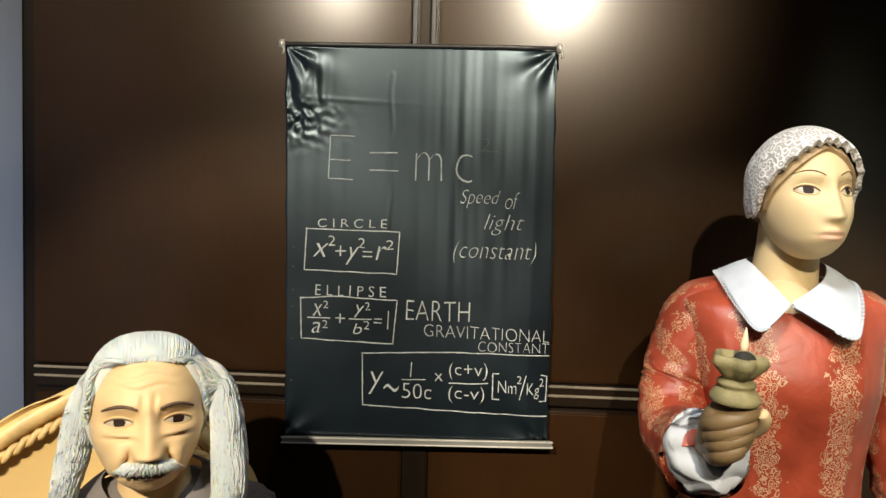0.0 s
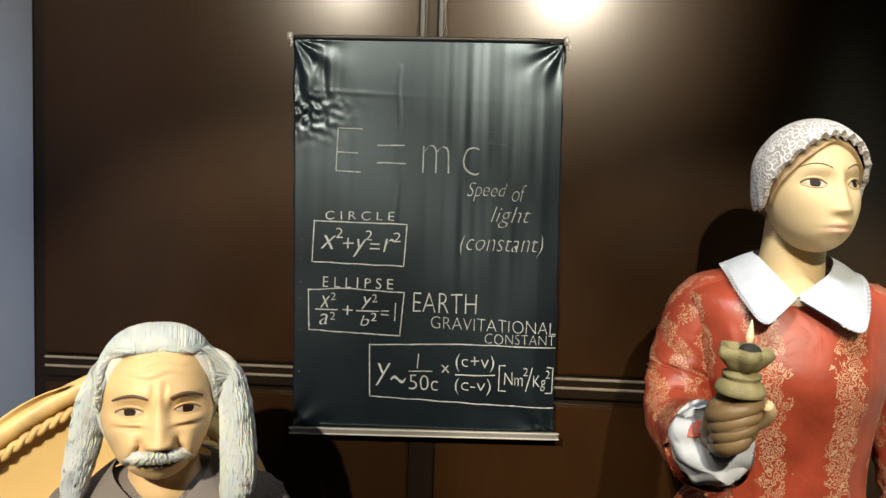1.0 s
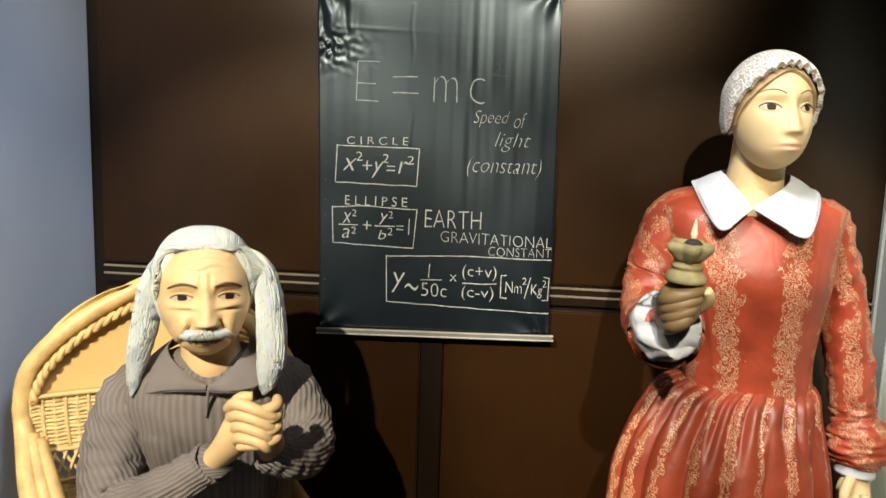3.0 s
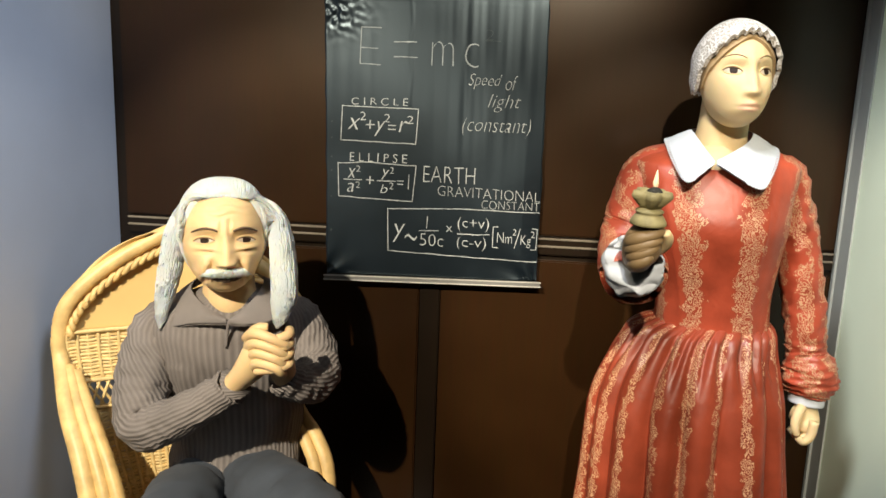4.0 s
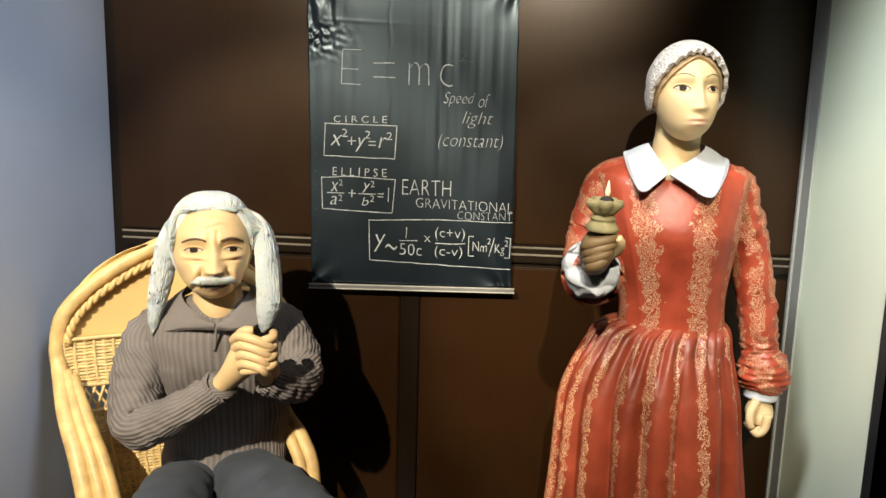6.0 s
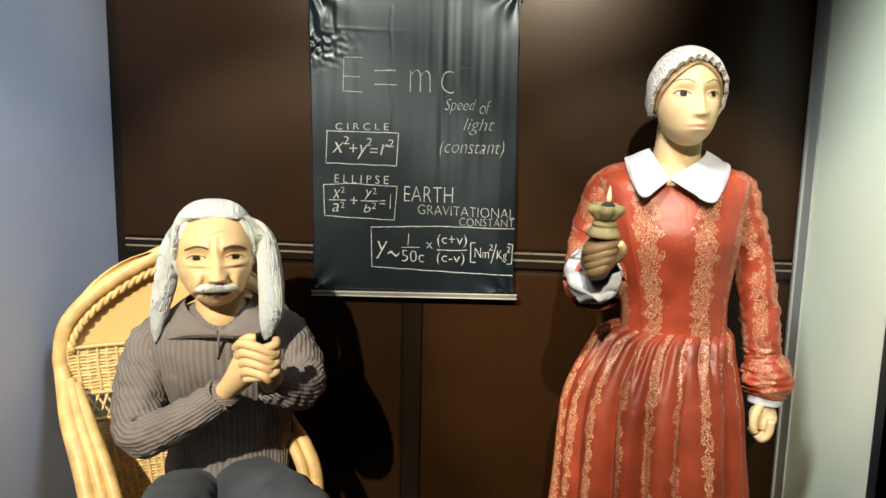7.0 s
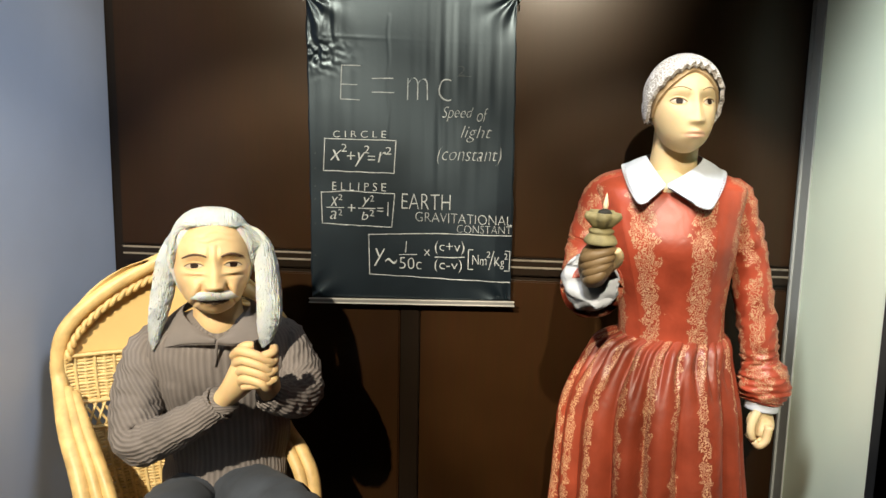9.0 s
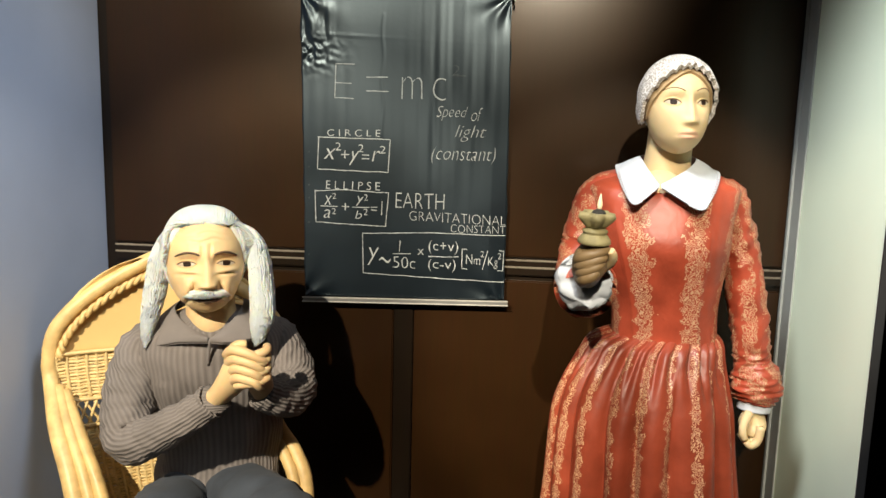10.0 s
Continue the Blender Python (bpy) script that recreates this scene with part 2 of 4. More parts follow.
# ---------------------------------------------------------------- mesh tools
def part(name, bm, mats, parent=None, label="", smooth=True):
    me = bpy.data.meshes.new(name)
    bm.normal_update()
    bm.to_mesh(me)
    bm.free()
    for m in mats if isinstance(mats, (list, tuple)) else [mats]:
        me.materials.append(m)
    for p in me.polygons:
        p.use_smooth = smooth
    ob = new(name, me)
    if parent:
        ob.parent = parent
    if label:
        tagged(ob, label)
    return ob


def box(bm, x0, x1, y0, y1, z0, z1, bevel=0.0, mi=0):
    r = bmesh.ops.create_cube(bm, size=1, matrix=Matrix.Translation(((x0 + x1) / 2, (y0 + y1) / 2, (z0 + z1) / 2)) @ Matrix.Diagonal((x1 - x0, y1 - y0, z1 - z0, 1)))
    for f in {f for v in r["verts"] for f in v.link_faces}:
        f.material_index = mi
    if bevel:
        bmesh.ops.bevel(bm, geom=list({e for v in r["verts"] for e in v.link_edges}), offset=bevel, segments=2, affect="EDGES")


def slab(name, x0, x1, y0, y1, z0, z1, mat, bevel=0.0):
    bm = bmesh.new()
    box(bm, x0, x1, y0, y1, z0, z1, bevel)
    return part(name, bm, mat, smooth=False)


def skin(bm, rings, mi=0, caps=True, closed=True, lengths=None):
    """Skins rings of equal count; writes uv: u round, v along in metres."""
    uv = bm.loops.layers.uv.verify()
    vs = [[bm.verts.new(p) for p in r] for r in rings]
    k = len(rings[0])
    lens = [0.0]
    for a, b in zip(rings, rings[1:]):
        lens.append(lens[-1] + (Vector(b[0]) - Vector(a[0])).length)
    for i in range(len(vs) - 1):
        for j in range(k if closed else k - 1):
            q = (j + 1) % k
            f = bm.faces.new((vs[i][j], vs[i][q], vs[i + 1][q], vs[i + 1][j]))
            f.material_index = mi
            for lp, (u, v) in zip(f.loops, ((j, i), (j + 1, i), (j + 1, i + 1), (j, i + 1))):
                lp[uv].uv = (u / k, lens[v])
    if caps and closed:
        for r in (vs[0][::-1], vs[-1]):
            f = bm.faces.new(r)
            f.material_index = mi
    return vs


def spline(points, n):
    """Catmull-Rom through tuples of any length, n samples."""
    p = [np.array(a, float) for a in points]
    p = [2 * p[0] - p[1]] + p + [2 * p[-1] - p[-2]]
    out = []
    for s in np.linspace(0, len(p) - 3 - 1e-9, n):
        i, t = int(s), s - int(s)
        a, b, c, d = p[i:i + 4]
        out.append(0.5 * (2 * b + (c - a) * t + (2 * a - 5 * b + 4 * c - d) * t * t + (3 * b - a - 3 * c + d) * t ** 3))
    return out


def tube(bm, points, radii=None, n=24, k=10, mi=0, flat=1.0, wrinkle=0.0, seed=0, up=(0.13, 0.2, 1)):
    """A round bar along points (x, y, z, radius), smoothed."""
    s = spline(points, n)
    rings = []
    for i, c in enumerate(s):
        a, b = s[max(0, i - 1)][:3], s[min(n - 1, i + 1)][:3]
        t = Vector(b - a).normalized()
        u = t.cross(Vector(up)).normalized()
        w = t.cross(u).normalized()
        ring = []
        for j in range(k):
            an = 2 * math.pi * j / k
            r = c[3]
            if wrinkle:
                q = Vector((math.cos(an) * 1.3, math.sin(an) * 1.3, i * 0.45 + seed))
                r *= 1 + wrinkle * noise.noise(q * 1.5)
            ring.append(Vector(c[:3]) + u * (math.cos(an) * r) + w * (math.sin(an) * r * flat))
        rings.append(ring)
    skin(bm, rings, mi)


def ball(bm, c, r, mi=0, seg=16, rings=10, m=None):
    m = m or Matrix.Identity(4)
    made = bmesh.ops.create_uvsphere(bm, u_segments=seg, v_segments=rings, radius=1, matrix=m @ Matrix.Translation(c) @ Matrix.Diagonal((*r, 1)))
    for f in {f for v in made["verts"] for f in v.link_faces}:
        f.material_index = mi


def lathe(bm, prof, k=32, mi=0, centre=(0, 0)):
    rings = [[(centre[0] + r * math.cos(2 * math.pi * j / k), centre[1] + r * math.sin(2 * math.pi * j / k), z) for j in range(k)] for r, z in prof]
    skin(bm, rings, mi)


def bell(x, c, w):
    return math.exp(-((x - c) / w) ** 2)


# ---------------------------------------------------------------- the alcove
LEFT, RIGHT, BACK, FRONT_R = -1.075, 0.945, 1.70, 1.15


def structure(ob, label):
    return tagged(ob, label, "wall" if "wall" in ob.name else ob.name.split("_")[0], kind="structure")


structure(slab("floor", -1.3, 2.6, -3.3, 1.95, -0.1, 0.0, M_FLOOR), "dark floor of the exhibition room")
structure(slab("ceiling", -1.3, 2.6, -3.3, 1.95, 3.1, 3.2, M_CEIL), "dark painted ceiling of the exhibition room")
wall = structure(slab("wall_north", -1.3, 2.6, BACK + 0.012, 1.95, 0.0, 3.1, M_STILE), "dark varnished panelled wall behind the figures")
structure(slab("wall_west", -1.3, LEFT, -3.2, BACK + 0.008, 0.0, 3.1, M_BLUE), "smooth blue-grey painted side wall")
structure(slab("wall_south", -1.3, 2.6, -3.4, -3.2, 0.0, 3.1, M_ROOM), "dim wall behind the camera")
structure(slab("wall_outer_east", 2.5, 2.7, -3.2, BACK, 0.0, 3.1, M_ROOM), "dim wall of the room beyond the alcove")
east = structure(slab("wall_east", RIGHT + 0.006, RIGHT + 0.020, FRONT_R, BACK + 0.008, 0.0, 3.1, M_PALE), "pale cream painted partition beside the alcove")


def wall_piece(name, x0, x1, z0, z1, y, mat, bevel=0.004, label=""):
    bm = bmesh.new()
    box(bm, x0, x1, y, BACK + 0.016, z0, z1, bevel)
    return part(name, bm, mat, wall, label, smooth=False)


ST0, ST1 = -0.170, -0.113
for x0, x1 in ((LEFT + 0.030, ST0 - 0.003), (ST1 + 0.003, RIGHT - 0.006)):
    wall_piece("panel", x0, x1, 1.106, 3.06, BACK, M_PANEL, label="glossy dark brown wood panel")
    wall_piece("panel", x0, x1, 0.12, 1.036, BACK, M_PANEL, label="glossy dark brown wood panel")
    wall_piece("skirting", x0, x1, 0.0, 0.116, BACK - 0.008, M_STILE)
    bm = bmesh.new()
    box(bm, x0, x1, BACK - 0.004, BACK + 0.014, 1.052, 1.103, 0.003)
    rail = part("dado_rail", bm, M_STILE, wall, "dark moulded rail", smooth=False)
    for z in (1.098, 1.077):
        bm = bmesh.new()
        box(bm, x0 + 0.004, x1, BACK - 0.009, BACK - 0.003, z - 0.0028, z + 0.0028, 0.0018)
        part("bead", bm, M_BEAD, rail, "thin bead with its highlight painted pale", smooth=False)
bm = bmesh.new()
box(bm, ST0, ST1, BACK - 0.002, BACK + 0.014, 0.0, 3.06, 0.003)
box(bm, ST0, ST0 + 0.010, BACK - 0.010, BACK, 1.11, 3.06, 0.004)
box(bm, ST1 - 0.016, ST1 - 0.004, BACK - 0.010, BACK, 1.11, 3.06, 0.004)
part("stile", bm, M_STILE, wall, "dark upright wood strip between panels", smooth=False)
bm = bmesh.new()
box(bm, RIGHT - 0.004, RIGHT + 0.004, BACK - 0.012, BACK + 0.006, 0.0, 3.09, 0.002)
part("corner_bead", bm, M_TRIM, east, "grey corner bead", smooth=False)
bm = bmesh.new()
box(bm, RIGHT + 0.001, RIGHT + 0.0055, BACK - 0.075, BACK - 0.013, 0.0, 3.09, 0.001)
part("corner_trim", bm, M_TRIM, east, "flat grey trim strip", smooth=False)
bm = bmesh.new()
box(bm, RIGHT + 0.004, RIGHT + 0.022, FRONT_R - 0.006, FRONT_R - 0.0005, 0.0, 3.09, 0.001)
part("end_edge", bm, M_IRON, east, "dark end edge", smooth=False)

# ---------------------------------------------------------------- the hanging board
CORNERS = [Vector(c) for c in ((-0.446, 1.842), (0.150, 1.842), (-0.434, 0.970), (0.158, 0.983))]
BOARD_Y = 1.664
board = tagged(new("hanging_chalkboard"), "black roll-up oilcloth chalkboard with chalk formulas, hung on the panelled wall", "chalkboard")


def cloth_y(x, z):
    """Depth of the creased cloth at a place on the board."""
    u, v = (x + 0.446) / 0.596, (1.842 - z) / 0.88
    d = 0.0
    fold = noise.noise(Vector((u * 17, v * 0.9, 3.1))) + 0.5 * noise.noise(Vector((u * 34, v * 1.2, 8.7)))
    d += 0.0042 * fold * (0.22 + 0.78 * bell(u, 0.70, 0.22)) * (0.12 + 0.88 * bell(v, 0.38, 0.20))
    d += 0.0045 * noise.noise(Vector((u * 2.2, v * 2.6, 5.0)))
    d += 0.006 * max(0, u - 0.93) / 0.07
    for cu, cv, sx in ((0, 0, 1), (1, 0, -1), (0, 1, 1), (1, 1, -1)):
        a, b = abs(u - cu), abs(v - cv) * 1.47
        r = math.hypot(a, b)
        an = math.atan2(b, a + 1e-6)
        d += 0.0042 * math.sin(an * (9 if cv == 0 else 7) + cu * 2 + cv) * math.exp(-(r / 0.13) ** 2) * min(1, r / 0.03)
    d += 0.0055 * noise.noise(Vector((u * 44, v * 60, 1.2))) * bell(u, 0.02, 0.13) * bell(v, 0.18, 0.05)
    d += 0.006 * noise.noise(Vector((u * 26, v * 8, 4.2))) * bell(u, 0.06, 0.10) * bell(v, 0.09, 0.07)
    d -= 0.0010 * bell(u, 0.40 + 0.004 * math.sin(v * 40), 0.006) * (1 if 0.06 < v < 0.45 else 0.2)
    d -= 0.0005 * bell(v, 0.125 + 0.03 * u, 0.004) * (bell(u, 0.2, 0.22) + 0.15)
    return BOARD_Y + d


def on_board(u, v):
    a = CORNERS[0].lerp(CORNERS[1], u).lerp(CORNERS[2].lerp(CORNERS[3], u), v)
    return a.x, a.y


bm = bmesh.new()
NU, NV = 150, 200
grid = []
for i in range(NV + 1):
    row = []
    for j in range(NU + 1):
        x, z = on_board(j / NU, i / NV)
        x += 0.004 * noise.noise(Vector((0.3, i * 0.06, 7))) * (1 if j in (0, NU) else 0)
        row.append(bm.verts.new((x, cloth_y(x, z), z)))
    grid.append(row)
for i in range(NV):
    for j in range(NU):
        bm.faces.new((grid[i][j], grid[i + 1][j], grid[i + 1][j + 1], grid[i][j + 1]))
r = bmesh.ops.extrude_face_region(bm, geom=list(bm.faces))
bmesh.ops.translate(bm, vec=(0, 0.0025, 0), verts=[g for g in r["geom"] if isinstance(g, bmesh.types.BMVert)])
part("cloth", bm, M_CLOTH, board, "creased black oilcloth sheet")
bm = bmesh.new()
tube(bm, [(-0.456, BOARD_Y, 1.846, 0.0045), (-0.15, BOARD_Y, 1.8465, 0.0045), (0.158, BOARD_Y, 1.846, 0.0045)], k=10, n=8)
part("top_rod", bm, M_IRON, board, "thin black top rod")
for x in (-0.453, 0.153):
    bm = bmesh.new()
    box(bm, x - 0.006, x + 0.006, BOARD_Y - 0.012, BOARD_Y + 0.006, 1.836, 1.854, 0.002)
    tube(bm, [(x, BOARD_Y - 0.004, 1.842, 0.003), (x + 0.006, BOARD_Y - 0.014, 1.832, 0.003), (x + 0.004, BOARD_Y - 0.012, 1.822, 0.003)], n=8, k=6)
    part("rod_end", bm, M_ALU, board, "small metal rod end")
bm = bmesh.new()
box(bm, -0.304, 0.304, -0.009, 0.007, -0.0125, 0.0015, 0.003)
bar = part("bottom_bar", bm, M_GREY, board, "grey metal weight bar", smooth=False)
for z0, z1 in ((-0.0005, 0.0025), (-0.0125, -0.0095)):
    bm = bmesh.new()
    box(bm, -0.306, 0.306, -0.0115, -0.005, z0, z1, 0.001)
    part("bar_edge", bm, M_ALU, bar, "pale raised edge", smooth=False)
bar.matrix_basis = pose(-0.136, BOARD_Y, 0.973, 0, -1.35, 0)
for x in (-0.162, -0.121):
    bm = bmesh.new()
    box(bm, x - 0.004, x + 0.004, BOARD_Y + 0.002, BACK - 0.004, 1.846, 2.30, 0.002)
    part("hanging_strip", bm, M_IRON, board, "dark hanging strip", smooth=False)


def chalk(text, x0, x1, z0, z1, mat=None, thin=0.012, shear=0.0, tilt=0.0):
    """Chalk lettering that fills the given box on the cloth."""
    cu = bpy.data.curves.new("chalk", "FONT")
    cu.body, cu.offset, cu.shear, cu.resolution_u = text, -thin - 0.008, shear, 4
    tmp = bpy.data.objects.new("chalk", cu)
    scene.collection.objects.link(tmp)
    dg = bpy.context.evaluated_depsgraph_get()
    me = bpy.data.meshes.new_from_object(tmp.evaluated_get(dg))
    bpy.data.objects.remove(tmp)
    bm = bmesh.new()
    bm.from_mesh(me)
    bpy.data.meshes.remove(me)
    lo = [min(v.co[i] for v in bm.verts) for i in (0, 1)]
    hi = [max(v.co[i] for v in bm.verts) for i in (0, 1)]
    for v in bm.verts:
        a, b = (v.co.x - lo[0]) / (hi[0] - lo[0]), (v.co.y - lo[1]) / (hi[1] - lo[1])
        x = x0 + a * (x1 - x0)
        z = z0 + b * (z1 - z0) + tilt * (a - 0.5)
        x += 0.0016 * noise.noise(Vector((x * 60, z * 60, 2)))
        z += 0.0022 * noise.noise(Vector((x * 45, z * 45, 9)))
        v.co = (x, cloth_y(x, z) - 0.0016, z)
    return part("chalk_writing", bm, mat or M_CHALK, board, "white chalk handwriting", smooth=False)


def stroke(points, width=0.0023, mat=None, name="chalk_line"):
    """One chalk stroke through (x, z) points."""
    bm = bmesh.new()
    dense = []
    for (xa, za), (xb, zb) in zip(points, points[1:]):
        k = max(2, int(math.hypot(xb - xa, zb - za) / 0.006))
        dense += [(xa + (xb - xa) * i / k, za + (zb - za) * i / k) for i in range(k)]
    dense.append(points[-1])
    prev = None
    for i, (x, z) in enumerate(dense):
        xa, za = dense[max(0, i - 1)]
        xb, zb = dense[min(len(dense) - 1, i + 1)]
        s = math.hypot(xb - xa, zb - za) or 1
        w = width * (0.5 + 0.22 * noise.noise(Vector((x * 90, z * 90, 4))))
        nx, nz = -(zb - za) / s * w, (xb - xa) / s * w
        j = 0.0012 * noise.noise(Vector((x * 25, z * 25, 1)))
        a = bm.verts.new((x + nx, cloth_y(x, z) - 0.0016, z + nz + j))
        b = bm.verts.new((x - nx, cloth_y(x, z) - 0.0016, z - nz + j))
        if prev:
            bm.faces.new((prev[0], a, b, prev[1]))
        prev = (a, b)
    return part(name, bm, mat or M_CHALK, board, smooth=False)


# small scuffs down the edge of the cloth
for z in (1.395, 1.352, 1.300, 1.262, 1.190, 1.095):
    stroke([(-0.424, z), (-0.420, z + 0.003)], 0.003, M_GHOST, "chalk_scuff")
# formula at the top, half rubbed out
stroke([(-0.288, 1.646), (-0.343, 1.648), (-0.346, 1.553), (-0.290, 1.551)], 0.0026, M_FAINT)
stroke([(-0.343, 1.594), (-0.297, 1.594)], 0.0026, M_FAINT)
stroke([(-0.255, 1.612), (-0.193, 1.612)], 0.0026, M_FAINT)
stroke([(-0.255, 1.573), (-0.190, 1.573)], 0.0026, M_FAINT)
chalk("m", -0.153, -0.094, 1.553, 1.614, M_FAINT, 0.022)
chalk("c", -0.064, -0.026, 1.552, 1.612, M_FAINT, 0.022)
chalk("2", -0.010, 0.010, 1.622, 1.648, M_GHOST, 0.024)
stroke([(-0.012, 1.620), (0.028, 1.620)], 0.0016, M_GHOST)
chalk("Speed", -0.052, 0.036, 1.496, 1.536, M_CHALK, 0.016, 0.35)
chalk("of", 0.047, 0.078, 1.496, 1.532, M_CHALK, 0.016, 0.35)
chalk("light", 0.002, 0.090, 1.438, 1.484, M_CHALK, 0.016, 0.35)
chalk("(constant)", -0.064, 0.119, 1.372, 1.424, M_CHALK, 0.016, 0.25)
# circle
chalk("C I R C L E", -0.368, -0.213, 1.445, 1.464, M_CHALK, 0.004, tilt=0.002)
stroke([(-0.395, 1.440), (-0.184, 1.438), (-0.189, 1.344), (-0.397, 1.348), (-0.393, 1.442)])
chalk("x", -0.378, -0.342, 1.378, 1.408, M_CHALK, 0.004, 0.3)
chalk("2", -0.343, -0.328, 1.403, 1.425, M_CHALK, 0.004)
chalk("+", -0.328, -0.304, 1.380, 1.404, M_CHALK, 0.006)
chalk("y", -0.304, -0.274, 1.362, 1.402, M_CHALK, 0.004, 0.3)
chalk("2", -0.276, -0.261, 1.400, 1.422, M_CHALK, 0.004)
chalk("=", -0.266, -0.244, 1.380, 1.393, M_CHALK, 0.006)
chalk("r", -0.236, -0.212, 1.374, 1.405, M_CHALK, 0.004, 0.2)
chalk("2", -0.214, -0.197, 1.398, 1.420, M_CHALK, 0.004)
# ellipse
chalk("E L L I P S E", -0.371, -0.212, 1.291, 1.315, M_CHALK, 0.004)
stroke([(-0.404, 1.284), (-0.330, 1.290), (-0.186, 1.285), (-0.194, 1.187), (-0.401, 1.193), (-0.404, 1.286)])
for top, low, x in (("x", "a", -0.388), ("y", "b", -0.294)):
    chalk(top, x + 0.012, x + 0.034, 1.245, 1.272, M_CHALK, 0.004, 0.2)
    chalk("2", x + 0.036, x + 0.047, 1.262, 1.280, M_CHALK, 0.004)
    stroke([(x, 1.240), (x + 0.052, 1.241)])
    chalk(low, x + 0.010, x + 0.030, 1.207, 1.231, M_CHALK, 0.004, 0.2)
    chalk("2", x + 0.034, x + 0.047, 1.218, 1.236, M_CHALK, 0.004)
chalk("+", -0.325, -0.303, 1.230, 1.252, M_CHALK, 0.006)
chalk("=", -0.238, -0.220, 1.232, 1.243, M_CHALK, 0.006)
stroke([(-0.205, 1.262), (-0.206, 1.220)])
# gravity
chalk("EARTH", -0.165, -0.023, 1.243, 1.287, M_CHALK, 0.012)
chalk("GRAVITATIONAL", -0.124, 0.154, 1.205, 1.232, M_CHALK, 0.018, tilt=-0.006)
chalk("CONSTANT", -0.003, 0.154, 1.178, 1.200, M_CHALK, 0.018)
stroke([(-0.262, 1.164), (-0.060, 1.174), (0.155, 1.172)])
stroke([(-0.262, 1.166), (-0.259, 1.046), (0.000, 1.040), (0.155, 1.036)])
chalk("y", -0.246, -0.212, 1.072, 1.124, M_CHALK, 0.010, 0.1)
chalk("~", -0.212, -0.178, 1.080, 1.096, M_CHALK, 0.008)
stroke([(-0.150, 1.148), (-0.152, 1.114)])
stroke([(-0.172, 1.107), (-0.118, 1.109)])
chalk("50c", -0.170, -0.104, 1.066, 1.100, M_CHALK, 0.010)
chalk("x", -0.098, -0.080, 1.108, 1.124, M_CHALK, 0.004)
chalk("(c+v)", -0.066, 0.020, 1.112, 1.152, M_CHALK, 0.008)
stroke([(-0.066, 1.104), (0.022, 1.106)])
chalk("(c-v)", -0.066, 0.014, 1.060, 1.098, M_CHALK, 0.008)
stroke([(0.046, 1.130), (0.032, 1.129), (0.032, 1.072), (0.048, 1.072)])
chalk("Nm", 0.044, 0.085, 1.086, 1.114, M_CHALK, 0.006)
chalk("2", 0.085, 0.096, 1.108, 1.126, M_CHALK, 0.004)
stroke([(0.106, 1.128), (0.092, 1.072)])
chalk("Kg", 0.108, 0.136, 1.074, 1.110, M_CHALK, 0.006)
chalk("2", 0.136, 0.146, 1.104, 1.120, M_CHALK, 0.004)
stroke([(0.138, 1.128), (0.152, 1.126), (0.151, 1.070), (0.136, 1.070)], 0.002)


# ---------------------------------------------------------------- wicker armchair
CHAIR = pose(-0.644, 1.176, 0.0, 0, 0, 22)
chair = tagged(new("wicker_armchair"), "honey-coloured rattan armchair with a round woven back, beside the blue-grey wall", "chair")
chair.matrix_basis = CHAIR


def half_width(z):
    return 0.280 * (math.sqrt(max(0.0, 1 - ((z - 0.845) / 0.275) ** 2)) if z > 0.845 else 1 - 0.30 * ((0.845 - z) / 0.42) ** 1.5)


def back_at(s, z):
    """A place on the barrel-shaped back, s from -1 to 1."""
    return Vector((s * half_width(z), 0.285 - 0.035 * abs(s) ** 2.2 + 0.05 * (z - 0.86), z))


def cane(name, pts, mat=None, k=10, n=40, label="", flat=1.0):
    bm = bmesh.new()
    tube(bm, pts, n=n, k=k, flat=flat)
    return part(name, bm, mat or M_CANE, chair, label)


arch = [(*back_at(math.sin(a), 0.845 + 0.255 * math.cos(a)), 0.019) for a in np.linspace(-1.57, 1.57, 15)]
arch = [(p[0] * 1.06, p[1], p[2] + 0.016 * (p[2] > 0.9), 0.020) for p in arch]
left = [(-0.20, -0.12, 0.02, 0.022), (-0.190, -0.06, 0.30, 0.022), (-0.198, 0.00, 0.48, 0.023), (-0.225, 0.06, 0.60, 0.022), (-0.264, 0.14, 0.70, 0.021), (-0.290, 0.23, 0.79, 0.020)]
right = [(0.33, -0.10, 0.02, 0.020), (0.330, -0.03, 0.30, 0.021), (0.342, 0.03, 0.52, 0.021), (0.318, 0.08, 0.61, 0.020), (0.272, 0.14, 0.685, 0.018), (0.268, 0.25, 0.79, 0.018)]
cane("rim", left + arch + right[::-1], k=14, n=130, label="thick bent rattan rim and arms")
for off, drop in ((0.036, 0.02), (0.068, 0.05)):
    cane("arm_cane", [(p[0] + off * w, p[1] - 0.2 * off, p[2] - drop * 0.4, 0.017) for p, w in zip(left, (1, 1, 1, 0.95, 0.8, 0.45))], k=10, n=40)
for off, drop in ((-0.028, 0.01),):
    cane("arm_cane", [(p[0] + off * w, p[1] - 0.012, p[2] - drop * 0.4, 0.016) for p, w in zip(right, (1, 1, 1, 0.95, 0.8, 0.45))], k=10, n=40)
for tw in (0, 1):
    pts = []
    for i, a in enumerate(np.linspace(-1.52, 1.52, 90)):
        p = back_at(math.sin(a) * 0.965, 0.845 + 0.228 * math.cos(a))
        w = i * 1.25 + tw * math.pi
        pts.append((p.x + 0.005 * math.cos(w) * math.sin(a), p.y - 0.014 + 0.005 * math.sin(w), p.z + 0.005 * math.cos(w) * math.cos(a), 0.0065))
    cane("twisted_braid", pts, k=7, n=360, label="twisted cane braid")
